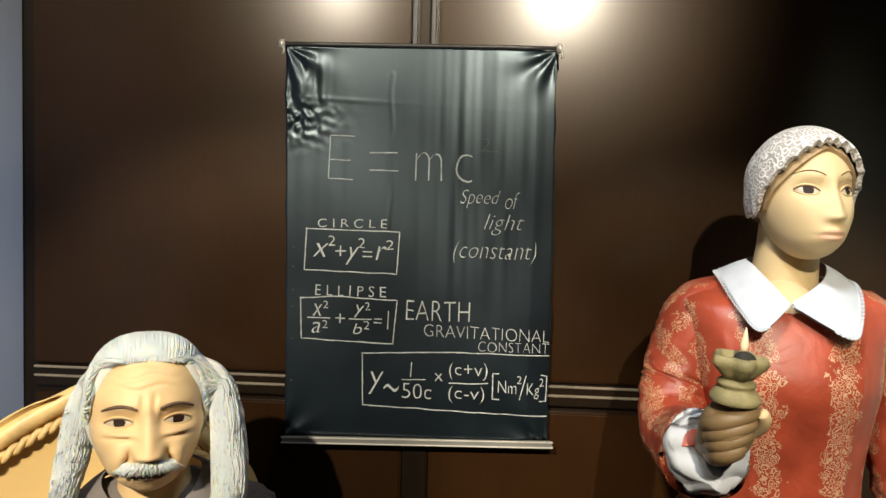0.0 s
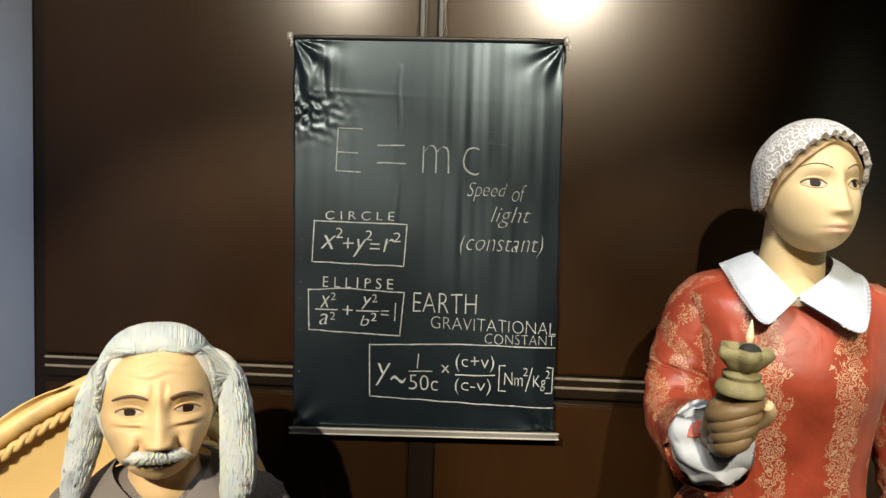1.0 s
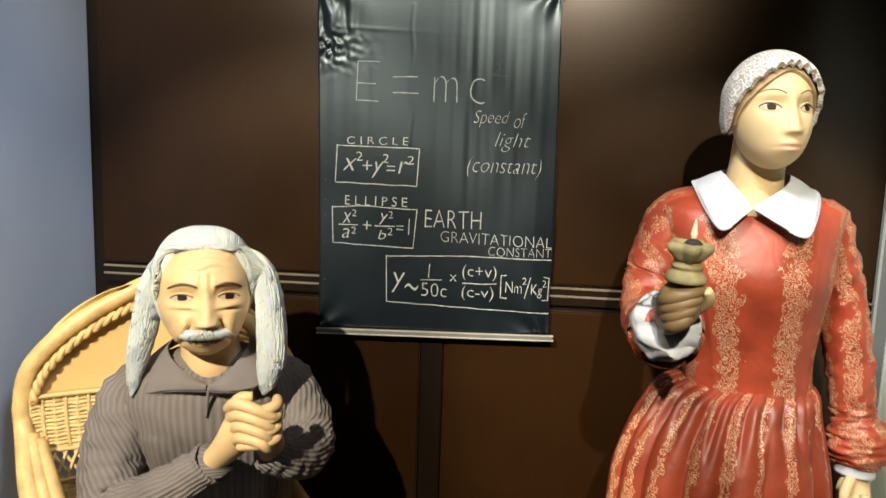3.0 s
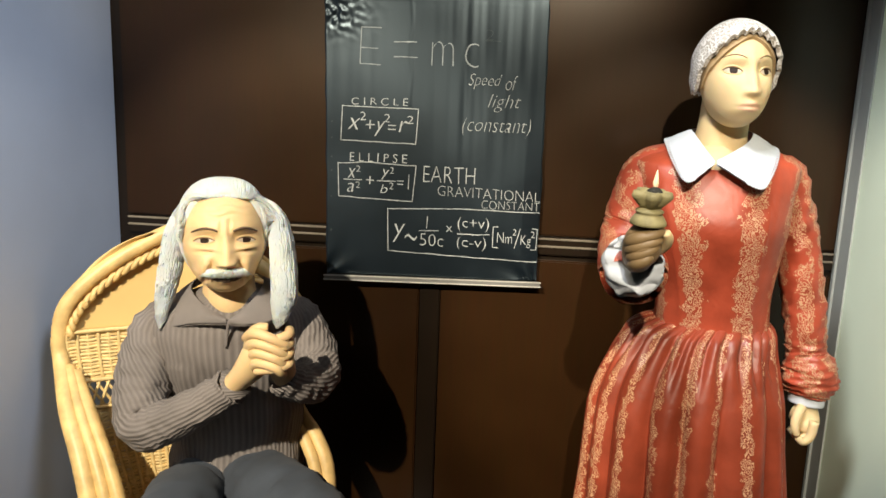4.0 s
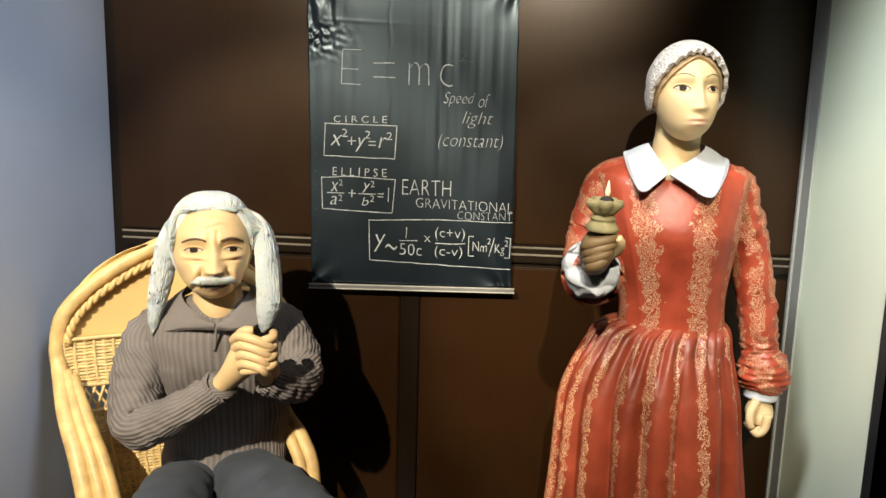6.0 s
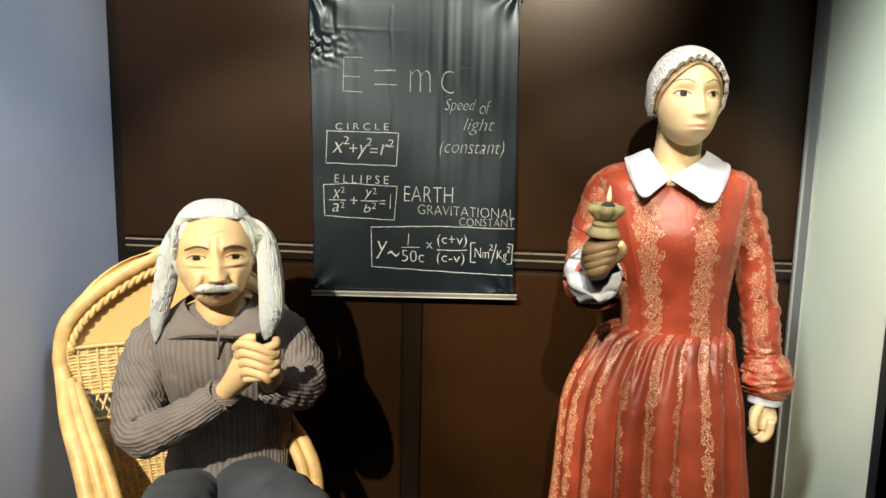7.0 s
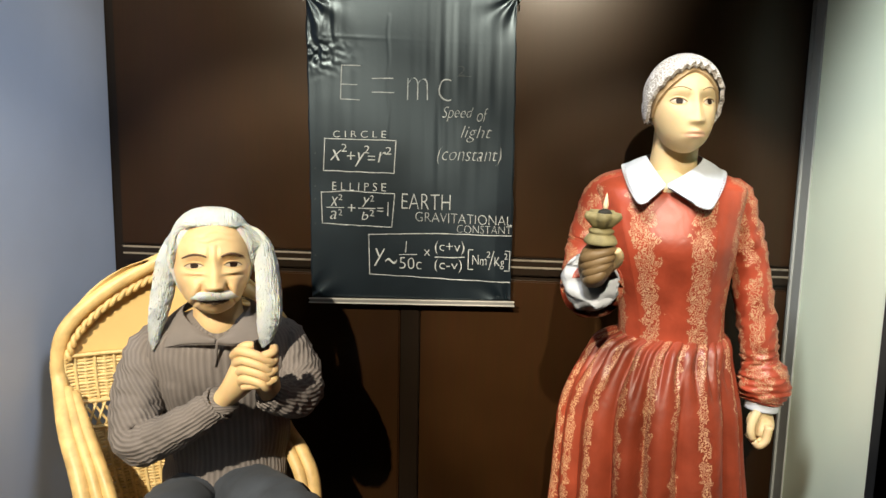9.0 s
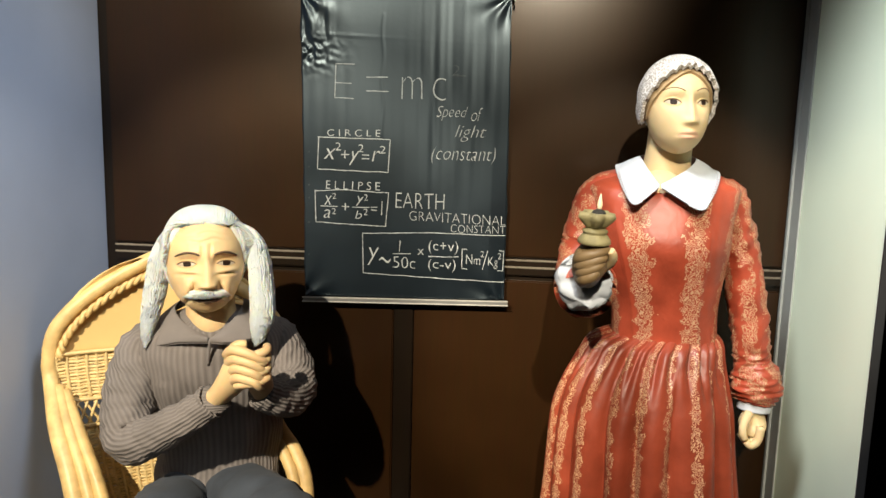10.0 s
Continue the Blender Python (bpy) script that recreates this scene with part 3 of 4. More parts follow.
# smooth upper panel
bm = bmesh.new()
rows = []
for i in range(25):
    z = 0.860 + 0.250 * i / 24
    rows.append([bm.verts.new(back_at((-1 + 2 * j / 40) * 1.05, z) + Vector((0, 0.004, 0))) for j in range(41)])
for a, b in zip(rows, rows[1:]):
    for j in range(40):
        bm.faces.new((a[j], a[j + 1], b[j + 1], b[j]))
r = bmesh.ops.extrude_face_region(bm, geom=list(bm.faces))
bmesh.ops.translate(bm, vec=(0, 0.012, 0), verts=[g for g in r["geom"] if isinstance(g, bmesh.types.BMVert)])
part("back_panel", bm, M_CANE_SMOOTH, chair, "smooth honey-coloured upper back panel")


def weave(z0, z1):
    """Rows of cane woven in and out of the stakes."""
    count = int((z1 - z0) / 0.0085)
    for i in range(count):
        z = z0 + (z1 - z0) * (i + 0.5) / count
        pts = []
        for s in np.linspace(-1, 1, 80):
            p = back_at(s, z)
            pts.append((p.x, p.y - 0.006 + 0.005 * abs(math.sin(s * 19)) ** 0.6 - (0.002 if i % 2 else 0.0), p.z + 0.0005 * math.sin(s * 38 + i * 2.1), 0.0048))
        cane("weave_strand", pts, M_WICKER, k=5, n=150)


weave(0.737, 0.862)
weave(0.40, 0.668)
for i in range(25):
    s = -1 + 2 * i / 24
    for heights in ((0.40, 0.53, 0.665), (0.735, 0.80, 0.864)):
        cane("stake", [(*(back_at(s, z) + Vector((0, -0.005, 0))), 0.0048) for z in heights], M_WICKER, k=6, n=10)
for i in range(24):
    s = -0.98 + 1.96 * i / 24
    for d in (0, 1):
        a, b = (s, s + 1.96 / 16) if d else (s + 1.96 / 16, s)
        if max(a, b) <= 1:
            lift = Vector((0, -0.006 - 0.004 * d, 0))
            cane("lattice_cane", [(*(back_at(a, 0.668) + lift), 0.0038), (*(back_at(b, 0.735) + lift), 0.0038)], M_WICKER, k=6, n=4)
for z in (0.666, 0.737, 0.864):
    cane("binding", [(*(back_at(s, z) + Vector((0, -0.010, 0))), 0.0055) for s in np.linspace(-1, 1, 15)], M_WICKER, k=7, n=50)
bm = bmesh.new()
lathe(bm, [(0.02, 0.36), (0.21, 0.36), (0.235, 0.375), (0.238, 0.40), (0.22, 0.425), (0.15, 0.432), (0.01, 0.432)], k=48)
part("seat", bm, M_WICKER, chair, "round woven seat")
for sx in (-1, 1):
    cane("leg", [(sx * 0.20, 0.22, 0.0, 0.022), (sx * 0.21, 0.23, 0.2, 0.022), (sx * 0.20, 0.24, 0.42, 0.020)], k=10, n=12)


# ---------------------------------------------------------------- figures: each one plain mesh
class Head:
    """A plain mannequin head: x across, -y to the front, z up from the eye line."""

    def __init__(self, centre, yaw, pitch, age=0.0, a=0.072, b=0.092, top=0.118, chin=0.112, nose=1.0, jaw=0.36, lean=0.0, size=(1, 1, 1)):
        self.m = Matrix.Translation(centre) @ pose(0, 0, 0, 0, 0, yaw) @ pose(0, 0, 0, pitch, lean, 0) @ Matrix.Diagonal((*size, 1))
        self.a, self.b, self.top, self.chin, self.nose, self.jaw = a, b, top, chin, nose, jaw
        self.age = age

    def half(self, z, grow=0.0):
        if z >= 0:
            k = max(0.0, 1 - (z / (self.top + grow)) ** 2.3) ** 0.5
            return (self.a + grow) * k, (self.b + grow) * k, 0.0
        t = min(1, -z / (self.chin + grow))
        k = max(0.0, 1 - t ** 7) ** 0.5
        return (self.a + grow) * (1 - self.jaw * t ** 1.8) * k, (self.b + grow) * (1 - 0.30 * t ** 2) * k, -0.020 * t

    def relief(self, x, z):
        n, ax = self.nose, abs(x)
        t = min(1, max(0, (0.012 - z) / 0.048))
        d = n * (0.004 + 0.019 * t ** 1.3) * bell(x, 0, (0.0070 + 0.0048 * t) * (1.25 if self.age else 1)) * (1 if -0.035 < z < 0.012 else bell(z, 0.012, 0.020) if z > 0 else bell(z, -0.035, 0.0062))
        d += 0.0055 * n * bell(ax, 0.0125, 0.0055) * bell(z, -0.034, 0.0065)
        d -= 0.0105 * bell(ax, 0.031, 0.017) * bell(z, 0.003, 0.012) + 0.004 * bell(ax, 0.014, 0.006) * bell(z, 0.004, 0.012)
        d += (0.0045 if self.age else 0.0022) * bell(z, 0.021, 0.009) * bell(ax, 0.028, 0.022)
        d += 0.004 * bell(ax, 0.044, 0.02) * bell(z, -0.028, 0.022)
        d += 0.0035 * bell(x, 0, 0.026) * bell(z, -0.058, 0.018)
        d += (0.0030 * bell(z, -0.0545, 0.0040) + 0.0036 * bell(z, -0.0645, 0.0046)) * bell(x, 0, 0.017) - 0.0030 * bell(x, 0, 0.021) * bell(z, -0.0592, 0.0016)
        d -= 0.002 * bell(x, 0, 0.02) * bell(z, -0.075, 0.006)
        d += 0.006 * bell(x, 0, 0.022) * bell(z, -0.100, 0.014)
        if self.age:
            q = min(1, max(0, (-0.036 - z) / 0.05))
            d -= self.age * 0.0040 * bell(ax, 0.020 + 0.022 * q, 0.0035) * (1 if -0.086 < z < -0.036 else bell(z, -0.036, 0.006) if z > -0.05 else bell(z, -0.086, 0.008))
            d += self.age * 0.0035 * bell(ax, 0.034 + 0.016 * q, 0.010) * bell(z, -0.050, 0.025)
            d -= self.age * 0.0026 * bell(ax, 0.031, 0.014) * bell(z, -0.016 - 6 * (ax - 0.031) ** 2, 0.0022)
            d += self.age * 0.0030 * bell(ax, 0.031, 0.014) * bell(z, -0.011, 0.004)
            for k in range(3):
                d -= self.age * 0.0010 * bell(z, 0.042 + 0.012 * k + 0.003 * math.sin(x * 120 + k), 0.0022) * bell(x, 0, 0.035)
            d -= self.age * 0.0028 * bell(ax, 0.0065, 0.0018) * bell(z, 0.022, 0.011)
            d -= self.age * 0.004 * bell(ax, 0.052, 0.012) * bell(z, -0.055, 0.02)
        return d

    def at(self, x, z, out=0.0):
        """The face's surface in front at (x, z), in the world."""
        a, b, s = self.half(z)
        k = max(0.0, 1 - (x / max(a, 1e-4)) ** 2) ** 0.5
        return self.m @ Vector((x, -b * k + s - self.relief(x, z) - out, z))

    def build(self, bm, mi_skin, mi_lip, mi_eye, mi_iris, mi_brow, brow=0.0022, arch=0.006, lip=0.023, brow_z=0.016, lift0=0.0, ears=True):
        rings = []
        rows, k = 110, 150
        for i in range(rows + 1):
            q = -1 + 2 * i / rows
            z = (self.top if q > 0 else self.chin) * math.sin(q * math.pi / 2) * 0.9995
            a, b, s = self.half(z)
            ring = []
            for j in range(k):
                p = 2 * math.pi * j / k - math.pi
                x, y = a * math.sin(p), -b * math.cos(p) + s
                if math.cos(p) > 0:
                    y -= self.relief(x, z) * min(1, math.cos(p) * 2.5)
                ring.append(self.m @ Vector((x, y, z)))
            rings.append(ring)
        vs = skin(bm, rings, mi_skin)
        inv = self.m.inverted()
        for row in vs:
            for v in row:
                for f in v.link_faces:
                    c = inv @ f.calc_center_median()
                    if c.y < -0.03 and abs(c.x) < lip and abs(c.z + 0.059 + 0.002 * (c.x / lip) ** 2) < 0.0082 * (1 - (c.x / lip) ** 2) ** 0.8:
                        f.material_index = mi_lip
        for sx in (-1, 1):
            ex, rows = sx * 0.0320, []
            for v in np.linspace(-1, 1, 19):
                row = []
                for u in np.linspace(-1, 1, 29):
                    h = (0.0070 if v > 0 else 0.0054) * (0.76 if self.age else 0.92) * max(0.0, 1 - u * u) ** 0.7 + 0.0002
                    x, z = ex + u * 0.0150, v * h + (-0.0010 if self.age else 0.0012) * u * sx
                    p = inv @ self.at(x, z)
                    row.append(self.m @ Vector((x, p.y - 0.0008 - 0.0034 * (1 - u * u) * (1 - v * v), z)))
                rows.append(row)
            for r0 in skin(bm, rows, mi_eye, caps=False, closed=False):
                for vert in r0:
                    for f in vert.link_faces:
                        c = inv @ f.calc_center_median()
                        if math.hypot(c.x - ex - 0.0008, c.z - 0.0012) < 0.0064:
                            f.material_index = mi_iris
            for v, th, mi, lift in ((1, 0.0011, mi_brow, 0.0), (1, 0.0016, mi_skin, 0.0022), (-1, 0.0010, mi_skin, 0.0)):
                pts = []
                for u in np.linspace(-1.05, 1.05, 11):
                    h = (0.0070 if v > 0 else 0.0054) * (0.76 if self.age else 0.92) * max(0.0, 1 - u * u) ** 0.7
                    x, z = ex + u * 0.0150, v * (h + lift) + (-0.0010 if self.age else 0.0012) * u * sx
                    pts.append((*self.at(x, z, 0.0016), th * (1.15 - 0.5 * u * u)))
                tube(bm, pts, n=26, k=7, mi=mi)
            pts = []
            for q in np.linspace(0, 1, 9):
                x = 0.012 + 0.038 * q
                z = brow_z + arch * math.sin(lift0 + q * ((2.95 if self.age else 2.6) - lift0))
                pts.append((*self.at(sx * x, z, 0.0004), brow * (0.55 + 0.6 * math.sin(0.5 + q * 2.4))))
            tube(bm, pts, n=24, k=7, mi=mi_brow)
            if not ears:
                continue
            pts = [(sx * (self.a - 0.002), 0.012, 0.012), (sx * (self.a + 0.010), 0.016, 0.012), (sx * (self.a + 0.012), 0.020, -0.010), (sx * (self.a + 0.003), 0.012, -0.034)]
            tube(bm, [(*(self.m @ Vector(p)), r) for p, r in zip(pts, (0.006, 0.008, 0.007, 0.005))], n=14, k=8, mi=mi_skin)

    def shell(self, bm, mi, grow, edge, ruffle=0.0, rows=26, k=96, lumps=0.0, taper=False):
        """A cover over the head, down to the height edge(angle from the front)."""
        rings = []
        for i in range(rows + 1):
            t = i / rows
            ring = []
            for j in range(k):
                p = 2 * math.pi * j / k - math.pi
                top = self.top + grow
                e = edge(abs(p))
                z = e + (top * 0.9995 - e) * math.cos(t * math.pi / 2)
                a, b, s = self.half(z, grow * (1 - t ** 5) + 0.0003 if taper else grow)
                g = 1 + ruffle * t ** 6 * math.sin(p * 26) + lumps * noise.noise(Vector((math.sin(p) * 3, math.cos(p) * 3, z * 40)))
                ring.append(self.m @ Vector((a * math.sin(p) * g, (-b * math.cos(p)) * g + s * 0.5, z + 0.006 * (ruffle > 0) * t ** 6 * abs(math.sin(p * 13)))))
            rings.append(ring)
        skin(bm, rings, mi, caps=False)
        if not taper:
            lip = [[v for v in rings[-1]], [v.lerp(self.m.translation, 0.10) for v in rings[-1]]]
            skin(bm, lip, mi, caps=False)


def oval(bm, rows, k=96, mi=0, yaw=0.0, pleat=None, n=None, square=1.0):
    """Body from rows (cx, cy, z, rx, ry); pleat(angle, z) scales the radius."""
    s = spline(rows, n or len(rows) * 5)
    rings = []
    for c in s:
        ring = []
        for j in range(k):
            p = 2 * math.pi * j / k
            g = 1 + (pleat(p, c[2]) if pleat else 0)
            co, si = math.cos(p), math.sin(p)
            x, y = c[3] * math.copysign(abs(co) ** square, co) * g, c[4] * math.copysign(abs(si) ** square, si) * g
            ring.append((c[0] + x * math.cos(yaw) - y * math.sin(yaw), c[1] + x * math.sin(yaw) + y * math.cos(yaw), c[2]))
        rings.append(ring)
    skin(bm, rings, mi)


def flap(bm, pts, mi, thick=0.004, sub=5, puff=1.0):
    """A soft cloth flap between an inner and an outer edge, lists of equal length."""
    inner, outer = pts
    rows = []
    for i in range(sub + 1):
        t = i / sub
        rows.append([Vector(a).lerp(Vector(b), t) + Vector((0, -0.012 * math.sin(t * math.pi), 0.010 * math.sin(t * math.pi))) * puff for a, b in zip(inner, outer)])
    skin(bm, rows, mi, caps=False, closed=False)
    skin(bm, [[p + Vector((0, thick, -thick)) for p in r] for r in rows], mi, caps=False, closed=False)


# standing figure in a red dress
bm = bmesh.new()


def tucks(p, z):
    """Seams that run down the bodice and the slack of the cloth."""
    front = p - 1.5 * math.pi
    seam = sum(bell(front, c * (0.8 + 0.5 * (z - 0.98)), 0.035) for c in (-0.75, 0.62))
    return 0.022 * seam * (z < 1.30) + 0.014 * noise.noise(Vector((math.cos(p) * 4, math.sin(p) * 4, z * 9))) + 0.020 * bell(z, 0.985, 0.02) * noise.noise(Vector((p * 6, 0, 1)))


oval(bm, [(0.557, 1.372, 0.962, 0.131, 0.105), (0.556, 1.370, 1.00, 0.126, 0.103), (0.552, 1.366, 1.06, 0.128, 0.106), (0.545, 1.358, 1.14, 0.140, 0.117), (0.538, 1.350, 1.21, 0.154, 0.128),
          (0.533, 1.354, 1.27, 0.163, 0.120), (0.531, 1.364, 1.325, 0.178, 0.108), (0.531, 1.372, 1.350, 0.178, 0.092), (0.531, 1.394, 1.371, 0.150, 0.066), (0.531, 1.404, 1.384, 0.10, 0.044), (0.531, 1.406, 1.388, 0.05, 0.03)], 150, 0,
     yaw=-0.08, pleat=tucks, n=70, square=0.9)


def pleats(p, z):
    """Tight gathers at the waist that open into broad folds."""
    t = max(0.0, min(1.0, (0.975 - z) / 0.28))
    w = p * 7.5 + 0.55 * math.sin(3 * p + 0.6) + 0.4 * math.sin(5 * p + 2.0) + 0.25 * math.sin(z * 5 + p)
    broad = abs(math.sin(w)) ** 0.65 - 1
    v = p * 16 + 0.6 * math.sin(4 * p + 1.2) + 0.5 * math.sin(7 * p)
    fine = abs(math.sin(v)) ** 0.8 - 1
    return 0.250 * broad * t ** 0.8 * (0.75 + 0.5 * noise.noise(Vector((p * 1.5, z * 2, 2)))) + 0.14 * fine * bell(z, 0.950, 0.060) + 0.02 * noise.noise(Vector((math.cos(p) * 3, math.sin(p) * 3, z * 5)))


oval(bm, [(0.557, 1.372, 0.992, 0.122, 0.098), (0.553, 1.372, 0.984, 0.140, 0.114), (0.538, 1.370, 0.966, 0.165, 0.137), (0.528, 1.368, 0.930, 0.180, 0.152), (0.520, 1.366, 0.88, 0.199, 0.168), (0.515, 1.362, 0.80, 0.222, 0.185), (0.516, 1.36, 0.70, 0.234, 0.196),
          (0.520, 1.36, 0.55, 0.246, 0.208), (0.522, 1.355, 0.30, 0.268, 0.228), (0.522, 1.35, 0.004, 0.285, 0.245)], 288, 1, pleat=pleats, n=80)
# arm that holds the lamp: a wide sleeve, its open end towards the front, and a ruffled linen cuff inside
tube(bm, [(0.470, 1.380, 1.345, 0.030), (0.392, 1.378, 1.322, 0.052), (0.364, 1.374, 1.24, 0.057), (0.350, 1.362, 1.180, 0.058), (0.343, 1.325, 1.132, 0.058), (0.339, 1.25, 1.122, 0.056), (0.336, 1.18, 1.132, 0.058), (0.336, 1.125, 1.142, 0.064), (0.336, 1.110, 1.144, 0.066), (0.336, 1.113, 1.144, 0.063), (0.336, 1.14, 1.140, 0.061)], n=76, k=44, mi=2, wrinkle=0.10)
tube(bm, [(0.336, 1.16, 1.142, 0.044), (0.336, 1.125, 1.146, 0.047), (0.333, 1.104, 1.152, 0.052), (0.330, 1.080, 1.158, 0.056), (0.331, 1.084, 1.158, 0.050), (0.335, 1.12, 1.150, 0.042)], n=34, k=72, mi=3, wrinkle=0.24, seed=4)
# hanging arm
tube(bm, [(0.600, 1.384, 1.345, 0.030), (0.672, 1.380, 1.320, 0.052), (0.706, 1.376, 1.26, 0.047), (0.726, 1.372, 1.20, 0.043), (0.745, 1.370, 1.10, 0.044), (0.760, 1.364, 1.02, 0.045), (0.768, 1.358, 0.955, 0.044), (0.772, 1.355, 0.925, 0.045),
          (0.778, 1.350, 0.900, 0.056), (0.783, 1.348, 0.868, 0.060), (0.786, 1.346, 0.838, 0.048), (0.785, 1.346, 0.828, 0.030)], n=84, k=40, mi=2, wrinkle=0.20, seed=9)
tube(bm, [(0.782, 1.346, 0.842, 0.037), (0.781, 1.344, 0.824, 0.039), (0.780, 1.343, 0.810, 0.039)], n=8, k=20, mi=3)
# hand at rest
tube(bm, [(0.778, 1.343, 0.83, 0.027), (0.778, 1.335, 0.80, 0.033), (0.775, 1.325, 0.772, 0.032), (0.768, 1.318, 0.750, 0.020)], n=16, k=18, mi=4, flat=0.7)
for i in range(4):
    y = 1.345 - 0.017 * i
    tube(bm, [(0.786, y, 0.785, 0.0105), (0.780, y - 0.004, 0.752, 0.0098), (0.764, y - 0.006, 0.738, 0.0092), (0.752, y - 0.004, 0.748, 0.008)], n=14, k=10, mi=4)
tube(bm, [(0.762, 1.312, 0.812, 0.011), (0.748, 1.298, 0.792, 0.0105), (0.744, 1.290, 0.770, 0.0095), (0.750, 1.288, 0.752, 0.0075)], n=14, k=10, mi=4)
# hand round the lamp's foot, its skin coloured brown for the lamp's shade
tube(bm, [(0.338, 1.130, 1.145, 0.025), (0.334, 1.070, 1.172, 0.027), (0.331, 1.026, 1.198, 0.032), (0.332, 1.014, 1.225, 0.031), (0.337, 1.010, 1.247, 0.022)], n=26, k=22, mi=5, flat=0.85)
ball(bm, (0.335, 1.006, 1.213), (0.032, 0.033, 0.039), 5, 28, 20)
for i in range(4):
    z, tip = 1.236 - 0.0142 * i, (0.0, 0.002, 0.006, 0.014)[i]
    tube(bm, [(0.314 + 0.003 * i, 1.036, z - 0.026, 0.0114), (0.311 + 0.003 * i, 1.008, z - 0.018, 0.0126), (0.319 + 0.002 * i, 0.990, z - 0.010, 0.0130), (0.338, 0.984, z - 0.002, 0.0120), (0.356 - tip, 0.988, z + 0.004, 0.0106), (0.365 - tip, 1.000, z + 0.006, 0.0072)], n=26, k=14, mi=5)
tube(bm, [(0.360, 1.035, 1.197, 0.0108), (0.373, 1.012, 1.214, 0.0106), (0.375, 0.994, 1.230, 0.0096), (0.369, 0.985, 1.242, 0.0078)], n=18, k=12, mi=4)
# neck and head
tube(bm, [(0.536, 1.372, 1.330, 0.064), (0.537, 1.370, 1.38, 0.058), (0.539, 1.364, 1.43, 0.053), (0.541, 1.356, 1.48, 0.053)], n=24, k=36, mi=4)
ball(bm, (0.518, 1.325, 1.340), (0.056, 0.060, 0.048), 4, 24, 16)
hw = Head((0.540, 1.318, 1.536), 9, -3, a=0.065, b=0.083, top=0.078, chin=0.092, nose=0.66, jaw=0.50, size=(1.06, 1.08, 1.20))
hw.build(bm, 4, 6, 7, 8, 9, brow=0.0009, arch=0.010, brow_z=0.017, lift0=0.35, ears=False)
hw.shell(bm, 10, 0.006, lambda p: 0.058 - 0.085 * min(1, (p / 1.55)) ** 1.6, lumps=0.03)
hw.shell(bm, 11, 0.018, lambda p: 0.066 - 0.100 * min(1, (p / 1.6)) ** 2.0, ruffle=0.010, lumps=0.030, k=208)
# linen collar: two pointed halves with a lace edge
for inner, outer in (
        (((0.501, 1.246, 1.358), (0.489, 1.268, 1.376), (0.481, 1.30, 1.393), (0.475, 1.345, 1.411), (0.478, 1.39, 1.418), (0.505, 1.435, 1.42), (0.537, 1.45, 1.42)),
         ((0.499, 1.240, 1.352), (0.450, 1.220, 1.318), (0.431, 1.265, 1.343), (0.424, 1.34, 1.383), (0.435, 1.41, 1.397), (0.48, 1.47, 1.392), (0.537, 1.485, 1.385))),
        (((0.504, 1.246, 1.358), (0.536, 1.262, 1.374), (0.572, 1.290, 1.394), (0.600, 1.345, 1.411), (0.602, 1.39, 1.418), (0.572, 1.435, 1.42), (0.537, 1.45, 1.42)),
         ((0.506, 1.240, 1.352), (0.580, 1.212, 1.312), (0.612, 1.245, 1.332), (0.646, 1.33, 1.376), (0.648, 1.40, 1.390), (0.60, 1.47, 1.39), (0.537, 1.485, 1.385)))):
    inner, outer = [tuple(c) for c in spline(inner, 42)], [tuple(c) for c in spline(outer, 42)]
    flap(bm, (inner, outer), 3, puff=0.22, sub=8)
    edge = spline([(*o, 0.002) for o in outer], 170)
    tube(bm, [(c[0], c[1] - 0.001, c[2], 0.0014) for c in edge], n=170, k=6, mi=3)
    for c, d in zip(edge[20:110:3], edge[21:111:3]):
        c, d = Vector(c[:3]), Vector(d[:3])
        down = (c - Vector((0.535, 1.375, 1.42))).normalized() * 0.0085
        tube(bm, [(*c, 0.0011), (*(c + down * 0.7 - (d - c) * 0.6), 0.0011), (*(c + down), 0.0013), (*(d + down * 0.7 + (d - c) * 0.6), 0.0011), (*d, 0.0011)], n=9, k=4, mi=3)
woman = part("wax_figure", bm, [M_DRESS, M_SKIRT, M_ARM, M_LINEN, M_SKIN_W, M_SKIN_W_SHADED, M_LIP, M_EYE, M_IRIS, M_BROW, M_BROWN, M_LACE])
tagged(woman, "standing wax figure in red brocade dress and white lace cap", "wax figure")

# seated figure in a grey shirt
bm = bmesh.new()
YAW = radians(20)


def slack(p, z):
    """Folds of the loose knit over the belly and under the arms."""
    return (0.07 * noise.noise(Vector((math.cos(p) * 2.5, math.sin(p) * 2.5, z * 11))) + 0.03 * noise.noise(Vector((p * 5, z * 26, 4)))) * (1 if z < 0.86 else 0.3)


